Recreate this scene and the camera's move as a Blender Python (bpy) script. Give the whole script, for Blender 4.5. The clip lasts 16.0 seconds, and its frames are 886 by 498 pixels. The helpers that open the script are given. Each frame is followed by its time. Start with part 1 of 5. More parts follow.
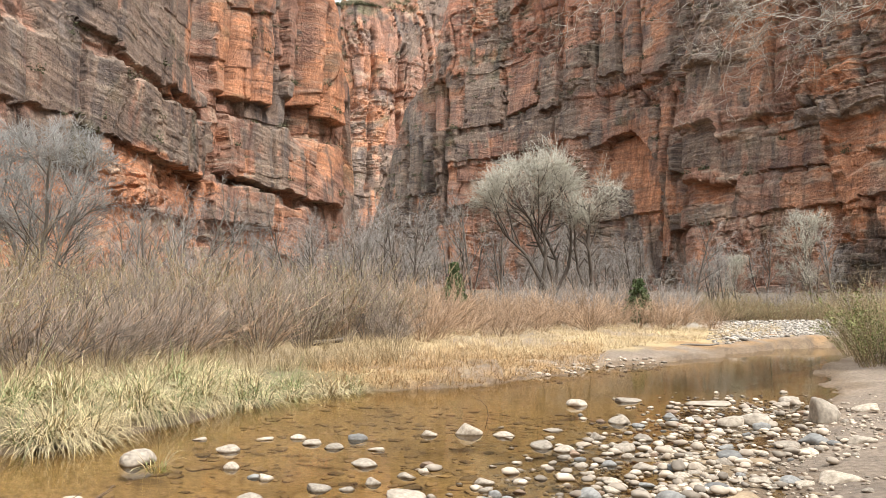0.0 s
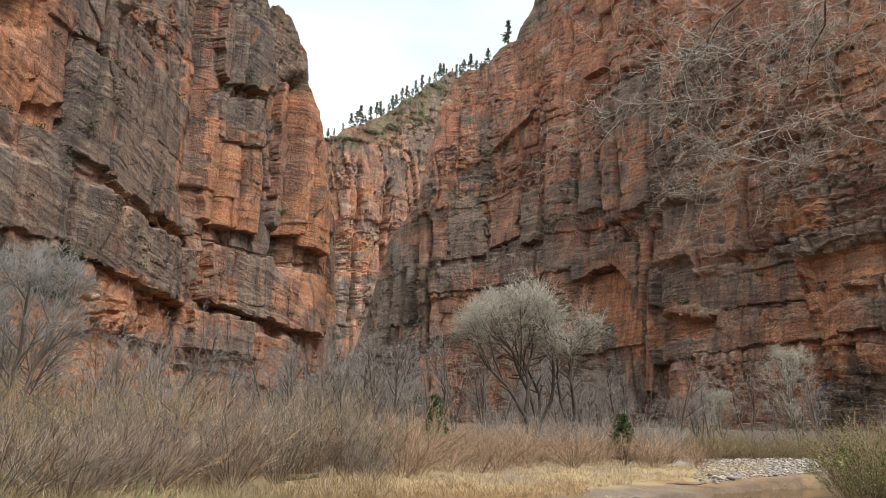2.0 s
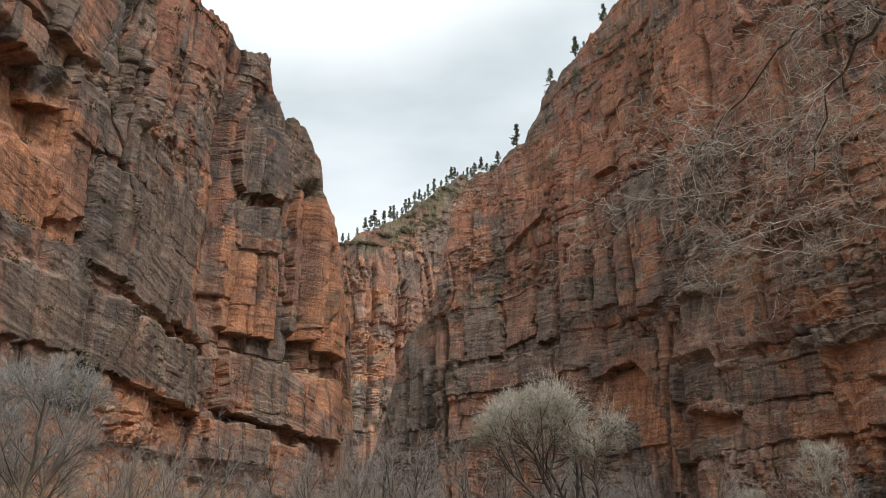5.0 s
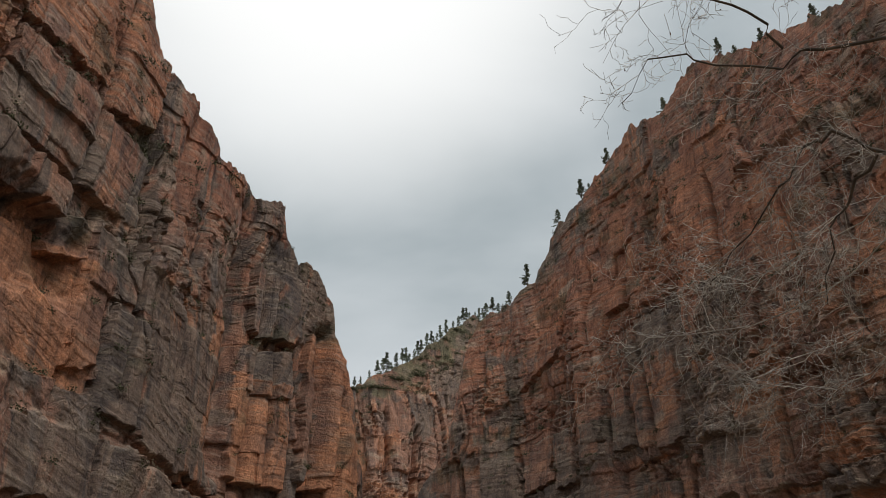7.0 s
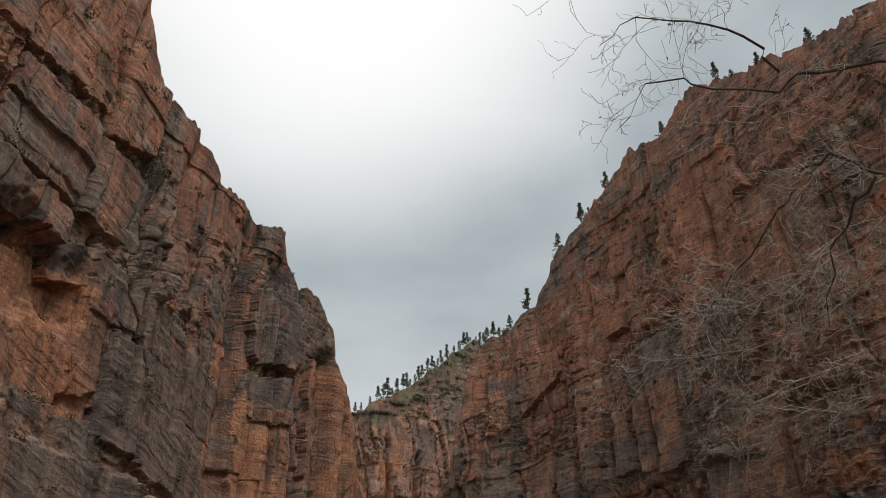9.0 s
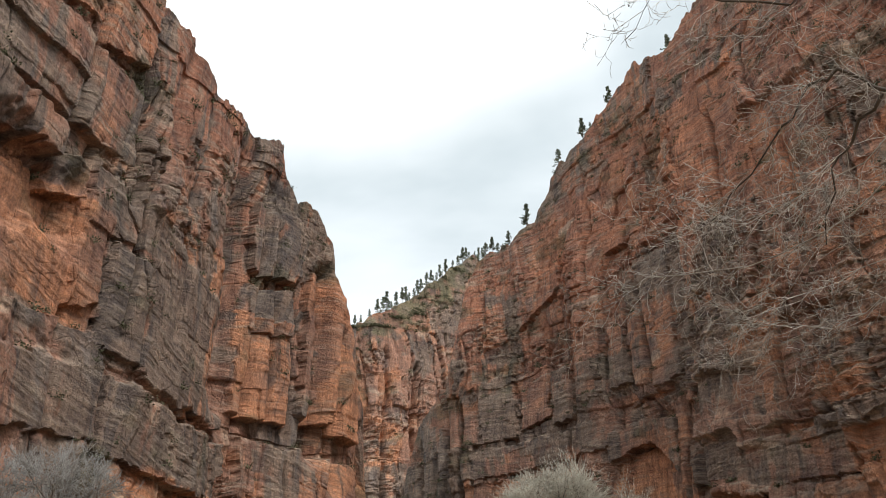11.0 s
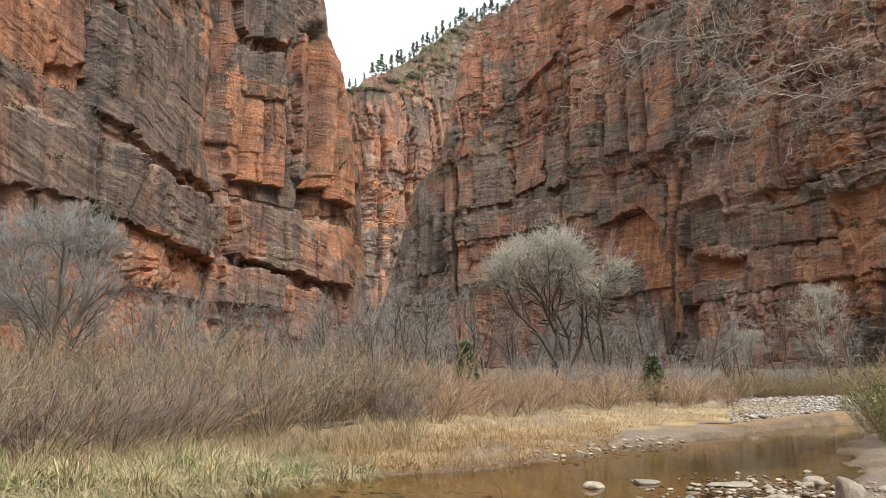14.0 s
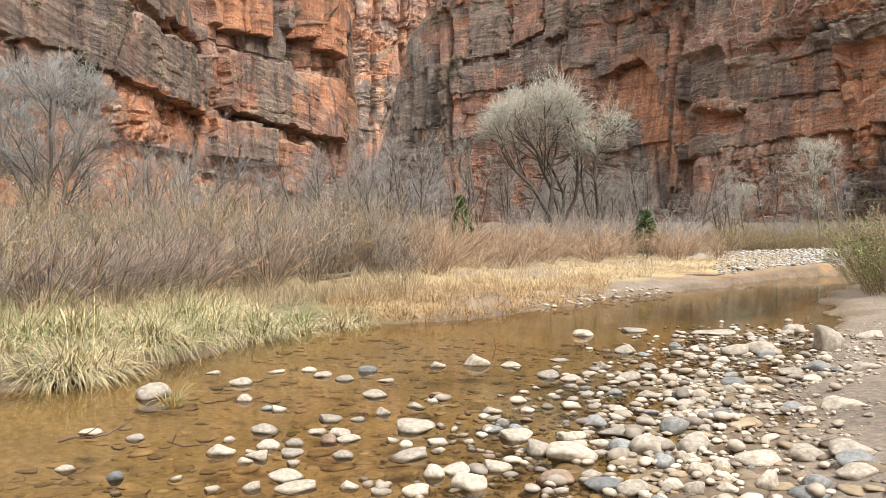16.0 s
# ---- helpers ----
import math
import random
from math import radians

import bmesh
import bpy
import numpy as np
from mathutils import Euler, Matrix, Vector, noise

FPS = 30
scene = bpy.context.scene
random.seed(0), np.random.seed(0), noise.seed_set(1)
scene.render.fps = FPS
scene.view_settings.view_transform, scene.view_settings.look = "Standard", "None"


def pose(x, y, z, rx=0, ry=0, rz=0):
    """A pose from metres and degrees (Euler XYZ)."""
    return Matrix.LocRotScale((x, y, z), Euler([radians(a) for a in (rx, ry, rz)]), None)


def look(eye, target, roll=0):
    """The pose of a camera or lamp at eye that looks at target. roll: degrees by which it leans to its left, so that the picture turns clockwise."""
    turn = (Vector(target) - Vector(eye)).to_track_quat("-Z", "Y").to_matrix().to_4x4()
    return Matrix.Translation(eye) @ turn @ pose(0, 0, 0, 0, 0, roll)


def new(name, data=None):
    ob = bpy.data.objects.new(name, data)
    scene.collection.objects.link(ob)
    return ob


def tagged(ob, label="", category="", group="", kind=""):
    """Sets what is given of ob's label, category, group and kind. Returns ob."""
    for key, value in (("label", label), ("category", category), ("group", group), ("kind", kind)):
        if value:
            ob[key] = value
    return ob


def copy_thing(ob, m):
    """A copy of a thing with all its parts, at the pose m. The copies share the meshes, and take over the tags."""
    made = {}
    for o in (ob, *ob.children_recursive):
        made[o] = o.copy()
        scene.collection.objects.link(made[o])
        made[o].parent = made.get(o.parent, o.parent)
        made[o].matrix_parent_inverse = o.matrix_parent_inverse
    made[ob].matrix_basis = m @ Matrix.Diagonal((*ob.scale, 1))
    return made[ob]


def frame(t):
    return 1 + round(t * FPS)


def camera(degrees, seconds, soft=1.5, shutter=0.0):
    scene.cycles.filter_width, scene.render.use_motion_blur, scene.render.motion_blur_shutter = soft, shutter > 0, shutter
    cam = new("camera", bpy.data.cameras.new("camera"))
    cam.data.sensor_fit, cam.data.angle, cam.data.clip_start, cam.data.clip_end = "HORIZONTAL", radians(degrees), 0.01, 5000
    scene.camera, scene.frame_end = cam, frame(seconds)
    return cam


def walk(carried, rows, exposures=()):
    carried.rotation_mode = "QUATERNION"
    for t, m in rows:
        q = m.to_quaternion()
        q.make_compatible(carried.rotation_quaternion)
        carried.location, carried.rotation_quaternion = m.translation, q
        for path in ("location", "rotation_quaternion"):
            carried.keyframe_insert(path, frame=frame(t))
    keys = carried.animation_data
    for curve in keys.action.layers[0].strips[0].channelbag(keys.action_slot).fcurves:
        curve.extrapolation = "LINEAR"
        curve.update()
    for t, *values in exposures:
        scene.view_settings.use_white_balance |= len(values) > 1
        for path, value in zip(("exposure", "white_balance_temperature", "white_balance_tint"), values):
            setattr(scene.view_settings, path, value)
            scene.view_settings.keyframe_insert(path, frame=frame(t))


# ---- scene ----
EYE = Vector((0.0, 0.0, 1.75))


def heading(az, el=0.0):
    """Unit vector; az degrees to the right of +y, el degrees up."""
    a, e = radians(az), radians(el)
    return Vector((math.sin(a) * math.cos(e), math.cos(a) * math.cos(e), math.sin(e)))


ROWS = [  # seconds, tilt up, turn to the right, roll (degrees)
    (0.0, 3.81, 0.44, 0.70),
    (0.5, 7.53, 0.86, 0.24),
    (1.0, 10.38, 1.26, 0.15),
    (1.5, 12.20, 1.51, 1.20),
    (2.0, 13.47, 1.58, 1.36),
    (2.5, 14.30, 1.02, 0.98),
    (3.0, 16.74, 0.69, 0.12),
    (3.5, 18.87, 0.66, 0.14),
    (4.0, 19.30, 0.68, 0.07),
    (6.5, 28.14, -0.58, -0.27),
    (7.0, 31.29, -0.57, -0.71),
    (7.5, 32.46, -0.50, -0.95),
    (8.0, 33.21, -0.54, -1.12),
    (10.5, 31.42, -0.64, -0.77),
    (11.0, 26.83, -0.60, -0.56),
    (11.5, 25.56, -0.43, -0.55),
    (12.0, 22.65, -0.34, -0.59),
    (12.5, 20.03, -0.31, -0.62),
    (13.0, 15.01, -0.26, -0.61),
    (13.5, 11.60, -0.34, -0.24),
    (14.0, 9.64, -0.37, -0.01),
    (14.5, 6.62, -0.35, -0.12),
    (15.0, 3.55, -0.16, 0.07),
    (15.5, 1.19, -0.00, 0.00),
    (16.0, -1.10, 0.00, -0.04),
]
EXPOSURES = [(0, 1.78), (0.5, 1.75), (1.0, 1.7), (1.5, 1.45), (2.0, 1.05), (2.5, 0.5), (3.0, 0.45), (3.5, 0.78), (4.0, 0.88), (6.5, 0.06), (8.0, -0.1), (10.5, 0.36), (11.0, 0.8), (11.5, 0.93), (12.5, 1.02), (13.0, 1.0), (13.5, 1.04), (14.0, 1.2), (15.0, 1.58), (16.0, 1.75)]

cam = camera(59.47, 16.0, soft=0.7)
walk(cam, [(t, look(EYE, EYE + heading(turn, tilt) * 50, roll)) for t, tilt, turn, roll in ROWS],
     exposures=EXPOSURES)

# ---- light: thin overcast, the sun behind cloud above the gorge ----
SUN_AZ, SUN_EL = 142.0, 55.0
world = bpy.data.worlds.new("overcast")
scene.world = world
world.use_nodes = True
wn, wl = world.node_tree.nodes, world.node_tree.links
wn.clear()


def wnode(kind, **inputs):
    n = wn.new(kind)
    for k, v in inputs.items():
        n.inputs[k.replace("_", " ")].default_value = v
    return n


w_co = wn.new("ShaderNodeTexCoord")
w_sky = wn.new("ShaderNodeTexSky")
w_sky.sky_type, w_sky.sun_disc = "NISHITA", False
w_sky.sun_elevation, w_sky.sun_rotation = radians(SUN_EL), radians(SUN_AZ)
w_map = wn.new("ShaderNodeMapping")
w_map.inputs["Scale"].default_value = (1.0, 1.0, 1.9)
w_noise = wnode("ShaderNodeTexNoise", Scale=2.1, Detail=5.0, Roughness=0.5, Distortion=0.3)
w_ramp = wn.new("ShaderNodeValToRGB")
w_ramp.color_ramp.elements[0].position, w_ramp.color_ramp.elements[1].position = 0.36, 0.66
w_ramp.color_ramp.elements[0].color = (0.40, 0.455, 0.475, 1)
w_ramp.color_ramp.elements[1].color = (0.66, 0.70, 0.72, 1)
w_dot = wn.new("ShaderNodeVectorMath")
w_dot.operation = "DOT_PRODUCT"
w_dot.inputs[1].default_value = heading(-12, 56)  # thin bright cloud over the gorge
w_glow = wn.new("ShaderNodeMapRange")
w_glow.interpolation_type = "SMOOTHSTEP"
w_glow.inputs["From Min"].default_value, w_glow.inputs["From Max"].default_value = 0.90, 1.0
w_glow.inputs["To Max"].default_value = 1.0
w_bright = wn.new("ShaderNodeMix")
w_bright.data_type = "RGBA"
w_bright.inputs["B"].default_value = (1.15, 1.15, 1.13, 1)
w_mix = wn.new("ShaderNodeMix")
w_mix.data_type = "RGBA"
w_mix.inputs["Factor"].default_value = 0.92
w_dim = wn.new("ShaderNodeVectorMath")
w_dim.operation = "SCALE"
w_dim.inputs["Scale"].default_value = 0.1
w_bg = wnode("ShaderNodeBackground", Strength=1.0)
w_out = wn.new("ShaderNodeOutputWorld")
wl.new(w_co.outputs["Generated"], w_map.inputs["Vector"])
wl.new(w_map.outputs[0], w_noise.inputs["Vector"])
wl.new(w_noise.outputs["Fac"], w_ramp.inputs["Fac"])
wl.new(w_co.outputs["Generated"], w_dot.inputs[0])
wl.new(w_dot.outputs["Value"], w_glow.inputs["Value"])
wl.new(w_glow.outputs["Result"], w_bright.inputs["Factor"])
wl.new(w_ramp.outputs["Color"], w_bright.inputs["A"])
wl.new(w_sky.outputs["Color"], w_dim.inputs[0])
wl.new(w_dim.outputs[0], w_mix.inputs["A"])
wl.new(w_bright.outputs["Result"], w_mix.inputs["B"])
wl.new(w_mix.outputs["Result"], w_bg.inputs["Color"])
wl.new(w_bg.outputs[0], w_out.inputs["Surface"])
sun_lamp = bpy.data.lights.new("sun", "SUN")
sun_lamp.energy, sun_lamp.angle, sun_lamp.color = 1.8, radians(22), (1.0, 0.97, 0.93)
new("sun", sun_lamp).matrix_basis = look(heading(SUN_AZ, SUN_EL) * 500, (0, 0, 0))

# ---- noise in numpy ----


def lattice(ix, iy, seed):
    h = (ix.astype(np.int64) * 374761393 + iy.astype(np.int64) * 668265263 + seed * 1442695041) & 0xFFFFFFFF
    h = ((h ^ (h >> 13)) * 1274126177) & 0xFFFFFFFF
    h = ((h ^ (h >> 16)) * 2246822519) & 0xFFFFFFFF
    return ((h ^ (h >> 15)) & 0xFFFFFF) / float(0xFFFFFF)


def vnoise(x, y, seed=0):
    x, y = np.broadcast_arrays(np.asarray(x, np.float32), np.asarray(y, np.float32))
    ix, iy = np.floor(x), np.floor(y)
    fx, fy = x - ix, y - iy
    fx, fy = fx * fx * fx * (fx * (fx * 6 - 15) + 10), fy * fy * fy * (fy * (fy * 6 - 15) + 10)
    x0, y0 = int(ix.min()), int(iy.min())
    w, h = int(ix.max()) - x0 + 2, int(iy.max()) - y0 + 2
    if w * h < 2 * x.size:  # one table of the corners
        table = lattice(*np.meshgrid(np.arange(x0, x0 + w), np.arange(y0, y0 + h)), seed).astype(np.float32).ravel()
        k = (iy.astype(np.int32) - y0) * w + (ix.astype(np.int32) - x0)
        a, b, c, d = table[k], table[k + 1], table[k + w], table[k + w + 1]
    else:
        a, b = lattice(ix, iy, seed), lattice(ix + 1, iy, seed)
        c, d = lattice(ix, iy + 1, seed), lattice(ix + 1, iy + 1, seed)
    return (a + (b - a) * fx) * (1 - fy) + (c + (d - c) * fx) * fy


def fbm(x, y, octaves=4, seed=0, gain=0.5):
    """Roughly -1..1."""
    total, amp, norm = 0.0, 1.0, 0.0
    for o in range(octaves):
        total = total + amp * (vnoise(x * 2 ** o + 17.3 * o, y * 2 ** o - 9.1 * o, seed + o * 31) * 2 - 1)
        norm += amp
        amp *= gain
    return total / norm * 1.6


def smooth(lo, hi, v):
    t = np.clip((v - lo) / (hi - lo), 0, 1)
    return t * t * (3 - 2 * t)


# ---- mesh helpers ----


def mesh_from(name, verts, faces, material=None, shade_smooth=True):
    me = bpy.data.meshes.new(name)
    me.from_pydata(verts, [], faces)
    if shade_smooth:
        me.polygons.foreach_set("use_smooth", [True] * len(me.polygons))
    if material:
        me.materials.append(material)
    me.update()
    return me


def grid_mesh(name, xyz, material, colour=None, shade_smooth=True):
    """A sheet from an array of shape (rows, columns, 3), with a colour for every point."""
    rows, cols = xyz.shape[:2]
    i = np.arange(rows * cols).reshape(rows, cols)
    quads = np.stack([i[:-1, :-1], i[:-1, 1:], i[1:, 1:], i[1:, :-1]], -1).reshape(-1, 4)
    me = bpy.data.meshes.new(name)
    me.vertices.add(rows * cols)
    me.vertices.foreach_set("co", xyz.reshape(-1).astype(np.float32))
    me.loops.add(quads.size)
    me.loops.foreach_set("vertex_index", quads.reshape(-1).astype(np.int32))
    me.polygons.add(len(quads))
    me.polygons.foreach_set("loop_start", np.arange(0, quads.size, 4, dtype=np.int32))
    me.polygons.foreach_set("use_smooth", np.full(len(quads), shade_smooth))
    me.update(calc_edges=True)
    if colour is not None:
        c = np.ones((rows * cols, 4), np.float32)
        c[:, :3] = colour.reshape(-1, 3)
        me.color_attributes.new("tone", "FLOAT_COLOR", "POINT").data.foreach_set("color", c.reshape(-1))
    me.materials.append(material)
    return me


def part(name, me, parent, label=""):
    ob = new(name, me)
    ob.parent = parent
    return tagged(ob, label)


def tubes(branches, sides=4):
    """Verts and faces of tapering tubes; branches: list of (points, radii)."""
    verts, faces = [], []
    ring = [(math.cos(2 * math.pi * k / sides), math.sin(2 * math.pi * k / sides)) for k in range(sides)]
    for pts, radii in branches:
        base = len(verts)
        n = len(pts)
        axis = (pts[-1] - pts[0])
        axis = axis.normalized() if axis.length > 1e-6 else Vector((0, 0, 1))
        u = axis.cross(Vector((0.31, 0.22, 0.92) if abs(axis.z) < 0.9 else (1, 0.1, 0))).normalized()
        w = axis.cross(u)
        for p, r in zip(pts, radii):
            for c, s in ring:
                verts.append(p + u * (r * c) + w * (r * s))
        for j in range(n - 1):
            for k in range(sides):
                a, b = base + j * sides + k, base + j * sides + (k + 1) % sides
                faces.append((a, b, b + sides, a + sides))
        faces.append(tuple(base + (n - 1) * sides + k for k in range(sides)))
    return verts, faces


# ---- materials ----


def material(name):
    m = bpy.data.materials.new(name)
    m.use_nodes = True
    return m, m.node_tree.nodes, m.node_tree.links, m.node_tree.nodes["Principled BSDF"]


def noise_node(nodes, links, coord, scale, detail=6.0, stretch=(1, 1, 1), rough=0.6):
    mp = nodes.new("ShaderNodeMapping")
    mp.inputs["Scale"].default_value = stretch
    nz = nodes.new("ShaderNodeTexNoise")
    nz.inputs["Scale"].default_value, nz.inputs["Detail"].default_value, nz.inputs["Roughness"].default_value = scale, detail, rough
    links.new(coord, mp.inputs["Vector"])
    links.new(mp.outputs[0], nz.inputs["Vector"])
    return nz.outputs["Fac"]


def ramp_node(nodes, links, value, stops):
    r = nodes.new("ShaderNodeValToRGB")
    el = r.color_ramp.elements
    el[0].position, el[0].color = stops[0][0], (*stops[0][1], 1)
    el[1].position, el[1].color = stops[-1][0], (*stops[-1][1], 1)
    for pos, col in stops[1:-1]:
        e = el.new(pos)
        e.color = (*col, 1)
    links.new(value, r.inputs["Fac"])
    return r.outputs["Color"]


def mix_node(nodes, links, a, b, factor, mode="MIX"):
    m = nodes.new("ShaderNodeMix")
    m.data_type, m.blend_type = "RGBA", mode
    for socket, v in (("A", a), ("B", b), ("Factor", factor)):
        if hasattr(v, "links"):
            links.new(v, m.inputs[socket])
        else:
            m.inputs[socket].default_value = v if socket == "Factor" else (*v, 1)
    return m.outputs["Result"]


def bump_node(nodes, links, height, strength, distance):
    b = nodes.new("ShaderNodeBump")
    b.inputs["Strength"].default_value, b.inputs["Distance"].default_value = strength, distance
    links.new(height, b.inputs["Height"])
    return b.outputs["Normal"]


def toned(name, fine, coarse, bump_scale, bump_height, roughness=0.9, stretch=(1, 1, 1), contrast=0.5):
    """Earth and rock: the colour at the points, broken up by grain at two scales."""
    m, nodes, links, bsdf = material(name)
    co = nodes.new("ShaderNodeTexCoord").outputs["Object"]
    at = nodes.new("ShaderNodeAttribute")
    at.attribute_name = "tone"
    lo, hi = 1 - contrast, 1 + contrast
    a = ramp_node(nodes, links, noise_node(nodes, links, co, fine, 5, stretch), [(0.3, (lo, lo, lo)), (0.7, (hi, hi, hi * 0.97))])
    b = ramp_node(nodes, links, noise_node(nodes, links, co, coarse, 4), [(0.3, (0.8, 0.8, 0.82)), (0.7, (1.18, 1.16, 1.12))])
    col = mix_node(nodes, links, at.outputs["Color"], a, 1.0, "MULTIPLY")
    col = mix_node(nodes, links, col, b, 1.0, "MULTIPLY")
    links.new(col, bsdf.inputs["Base Color"])
    bsdf.inputs["Roughness"].default_value = roughness
    bsdf.inputs["Specular IOR Level"].default_value = 0.25
    links.new(bump_node(nodes, links, noise_node(nodes, links, co, bump_scale, 7, stretch, 0.7), 0.9, bump_height), bsdf.inputs["Normal"])
    return m


def speckled(name, dark, light, scale, roughness=0.85, island=0.0, obj=0.0, bump=0.0, stretch=(1, 1, 1), spec=0.3, wet=False):
    """Bark, stems, blades, stones: two tones by noise, and a shift from piece to piece."""
    m, nodes, links, bsdf = material(name)
    co = nodes.new("ShaderNodeTexCoord").outputs["Object"]
    nz = noise_node(nodes, links, co, scale, 5, stretch)
    col = ramp_node(nodes, links, nz, [(0.3, dark), (0.7, light)])
    for amount, source in ((island, "ShaderNodeNewGeometry"), (obj, "ShaderNodeObjectInfo")):
        if amount:
            src = nodes.new(source).outputs["Random Per Island" if "Geometry" in source else "Random"]
            shade = ramp_node(nodes, links, src, [(0.0, (1 - amount, 1 - amount, 1 - amount)), (1.0, (1 + amount, 1 + amount * 0.95, 1 + amount * 0.85))])
            col = mix_node(nodes, links, col, shade, 1.0, "MULTIPLY")
    if wet:  # soaked a finger's width above the water
        sep = nodes.new("ShaderNodeSeparateXYZ")
        links.new(nodes.new("ShaderNodeNewGeometry").outputs["Position"], sep.inputs[0])
        damp = nodes.new("ShaderNodeMapRange")
        damp.inputs["From Min"].default_value, damp.inputs["From Max"].default_value = 0.004, 0.022
        links.new(sep.outputs["Z"], damp.inputs["Value"])
        col = mix_node(nodes, links, col, ramp_node(nodes, links, damp.outputs["Result"], [(0.0, (0.42, 0.38, 0.33)), (1.0, (1, 1, 1))]), 1.0, "MULTIPLY")
    links.new(col, bsdf.inputs["Base Color"])
    bsdf.inputs["Roughness"].default_value = roughness
    bsdf.inputs["Specular IOR Level"].default_value = spec
    if bump:
        links.new(bump_node(nodes, links, nz, 0.7, bump), bsdf.inputs["Normal"])
    return m



def sandstone():
    """Varnished sandstone: grain, water streaks down the face, cross-beds and blocky fractures."""
    m, nodes, links, bsdf = material("sandstone")
    co = nodes.new("ShaderNodeTexCoord").outputs["Object"]
    at = nodes.new("ShaderNodeAttribute")
    at.attribute_name = "tone"
    grain = noise_node(nodes, links, co, 1.6, 7, (1, 1, 1.2), 0.72)
    grit = noise_node(nodes, links, co, 6.5, 4, (1, 1, 1), 0.65)
    streak = noise_node(nodes, links, co, 1.1, 5, (1, 1, 0.05), 0.65)
    tilt = nodes.new("ShaderNodeMapping")
    tilt.inputs["Rotation"].default_value = (0.14, -0.24, 0)
    links.new(co, tilt.inputs["Vector"])
    bedding = noise_node(nodes, links, tilt.outputs[0], 1.0, 4, (0.07, 0.07, 1.5), 0.6)
    patch = noise_node(nodes, links, co, 0.06, 3)
    blot = noise_node(nodes, links, co, 0.22, 6, (1, 1, 0.7), 0.68)
    bed_mask = ramp_node(nodes, links, patch, [(0.42, (0.15, 0.15, 0.15)), (0.6, (0.8, 0.8, 0.8))])
    streak_mask = ramp_node(nodes, links, patch, [(0.4, (0.7, 0.7, 0.7)), (0.58, (0.15, 0.15, 0.15))])

    def over(colour, value, stops, factor=1.0):
        return mix_node(nodes, links, colour, ramp_node(nodes, links, value, stops), factor, "MULTIPLY")

    col = over(at.outputs["Color"], grain, [(0.32, (0.66, 0.65, 0.65)), (0.5, (1, 1, 1)), (0.7, (1.36, 1.34, 1.3))])
    col = over(col, grit, [(0.33, (0.62, 0.62, 0.63)), (0.5, (1, 1, 1)), (0.68, (1.45, 1.43, 1.39))])
    col = over(col, streak, [(0.36, (0.5, 0.5, 0.53)), (0.5, (1, 1, 1)), (0.68, (1.36, 1.3, 1.24))], streak_mask)
    col = over(col, bedding, [(0.38, (0.66, 0.65, 0.66)), (0.5, (1, 1, 1)), (0.62, (1.34, 1.32, 1.28))], bed_mask)
    col = over(col, blot, [(0.36, (0.68, 0.67, 0.69)), (0.64, (1.3, 1.28, 1.22))])
    bend = nodes.new("ShaderNodeTexNoise")
    bend.inputs["Scale"].default_value, bend.inputs["Detail"].default_value = 0.35, 3
    links.new(co, bend.inputs["Vector"])
    warp = nodes.new("ShaderNodeMix")
    warp.data_type, warp.blend_type = "RGBA", "LINEAR_LIGHT"
    warp.inputs["Factor"].default_value = 1.6
    links.new(co, warp.inputs["A"])
    links.new(bend.outputs["Color"], warp.inputs["B"])
    gaps = []
    for stretch, width in (((0.17, 0.17, 0.085), 0.02), ((0.42, 0.42, 0.55), 0.035)):
        mp = nodes.new("ShaderNodeMapping")
        mp.inputs["Scale"].default_value = stretch
        links.new(warp.outputs["Result"], mp.inputs["Vector"])
        cells = nodes.new("ShaderNodeTexVoronoi")
        cells.feature = "DISTANCE_TO_EDGE"
        cells.inputs["Scale"].default_value = 1.0
        links.new(mp.outputs[0], cells.inputs["Vector"])
        near = nodes.new("ShaderNodeMapRange")
        near.inputs["From Max"].default_value = width
        links.new(cells.outputs["Distance"], near.inputs["Value"])
        gaps.append(near.outputs["Result"])
    thin = noise_node(nodes, links, tilt.outputs[0], 1.0, 5, (0.12, 0.12, 1.3), 0.62)
    seam = ramp_node(nodes, links, thin, [(0.535, (0, 0, 0)), (0.575, (1, 1, 1)), (0.6, (1, 1, 1)), (0.635, (0, 0, 0))])
    seam = mix_node(nodes, links, seam, bed_mask, 1.0, "MULTIPLY")
    seam = mix_node(nodes, links, seam, (0.6, 0.6, 0.6), 1.0, "MULTIPLY")
    col = mix_node(nodes, links, col, (0.40, 0.31, 0.24), seam)
    col = over(col, gaps[0], [(0.0, (0.45, 0.43, 0.43)), (1.0, (1, 1, 1))], 0.4)
    col = over(col, gaps[1], [(0.0, (0.6, 0.58, 0.58)), (1.0, (1, 1, 1))], 0.2)
    links.new(col, bsdf.inputs["Base Color"])
    bsdf.inputs["Roughness"].default_value = 0.9
    bsdf.inputs["Specular IOR Level"].default_value = 0.3

    def plus(a, k, b):
        n = nodes.new("ShaderNodeMath")
        n.operation = "MULTIPLY_ADD"
        n.inputs[1].default_value = k
        links.new(a, n.inputs[0])
        links.new(b, n.inputs[2])
        return n.outputs[0]

    height = plus(gaps[1], 0.08, plus(gaps[0], 0.25, plus(thin, 0.5, plus(bedding, 0.35, plus(grit, 0.3, grain)))))
    links.new(bump_node(nodes, links, height, 0.75, 0.7), bsdf.inputs["Normal"])
    return m


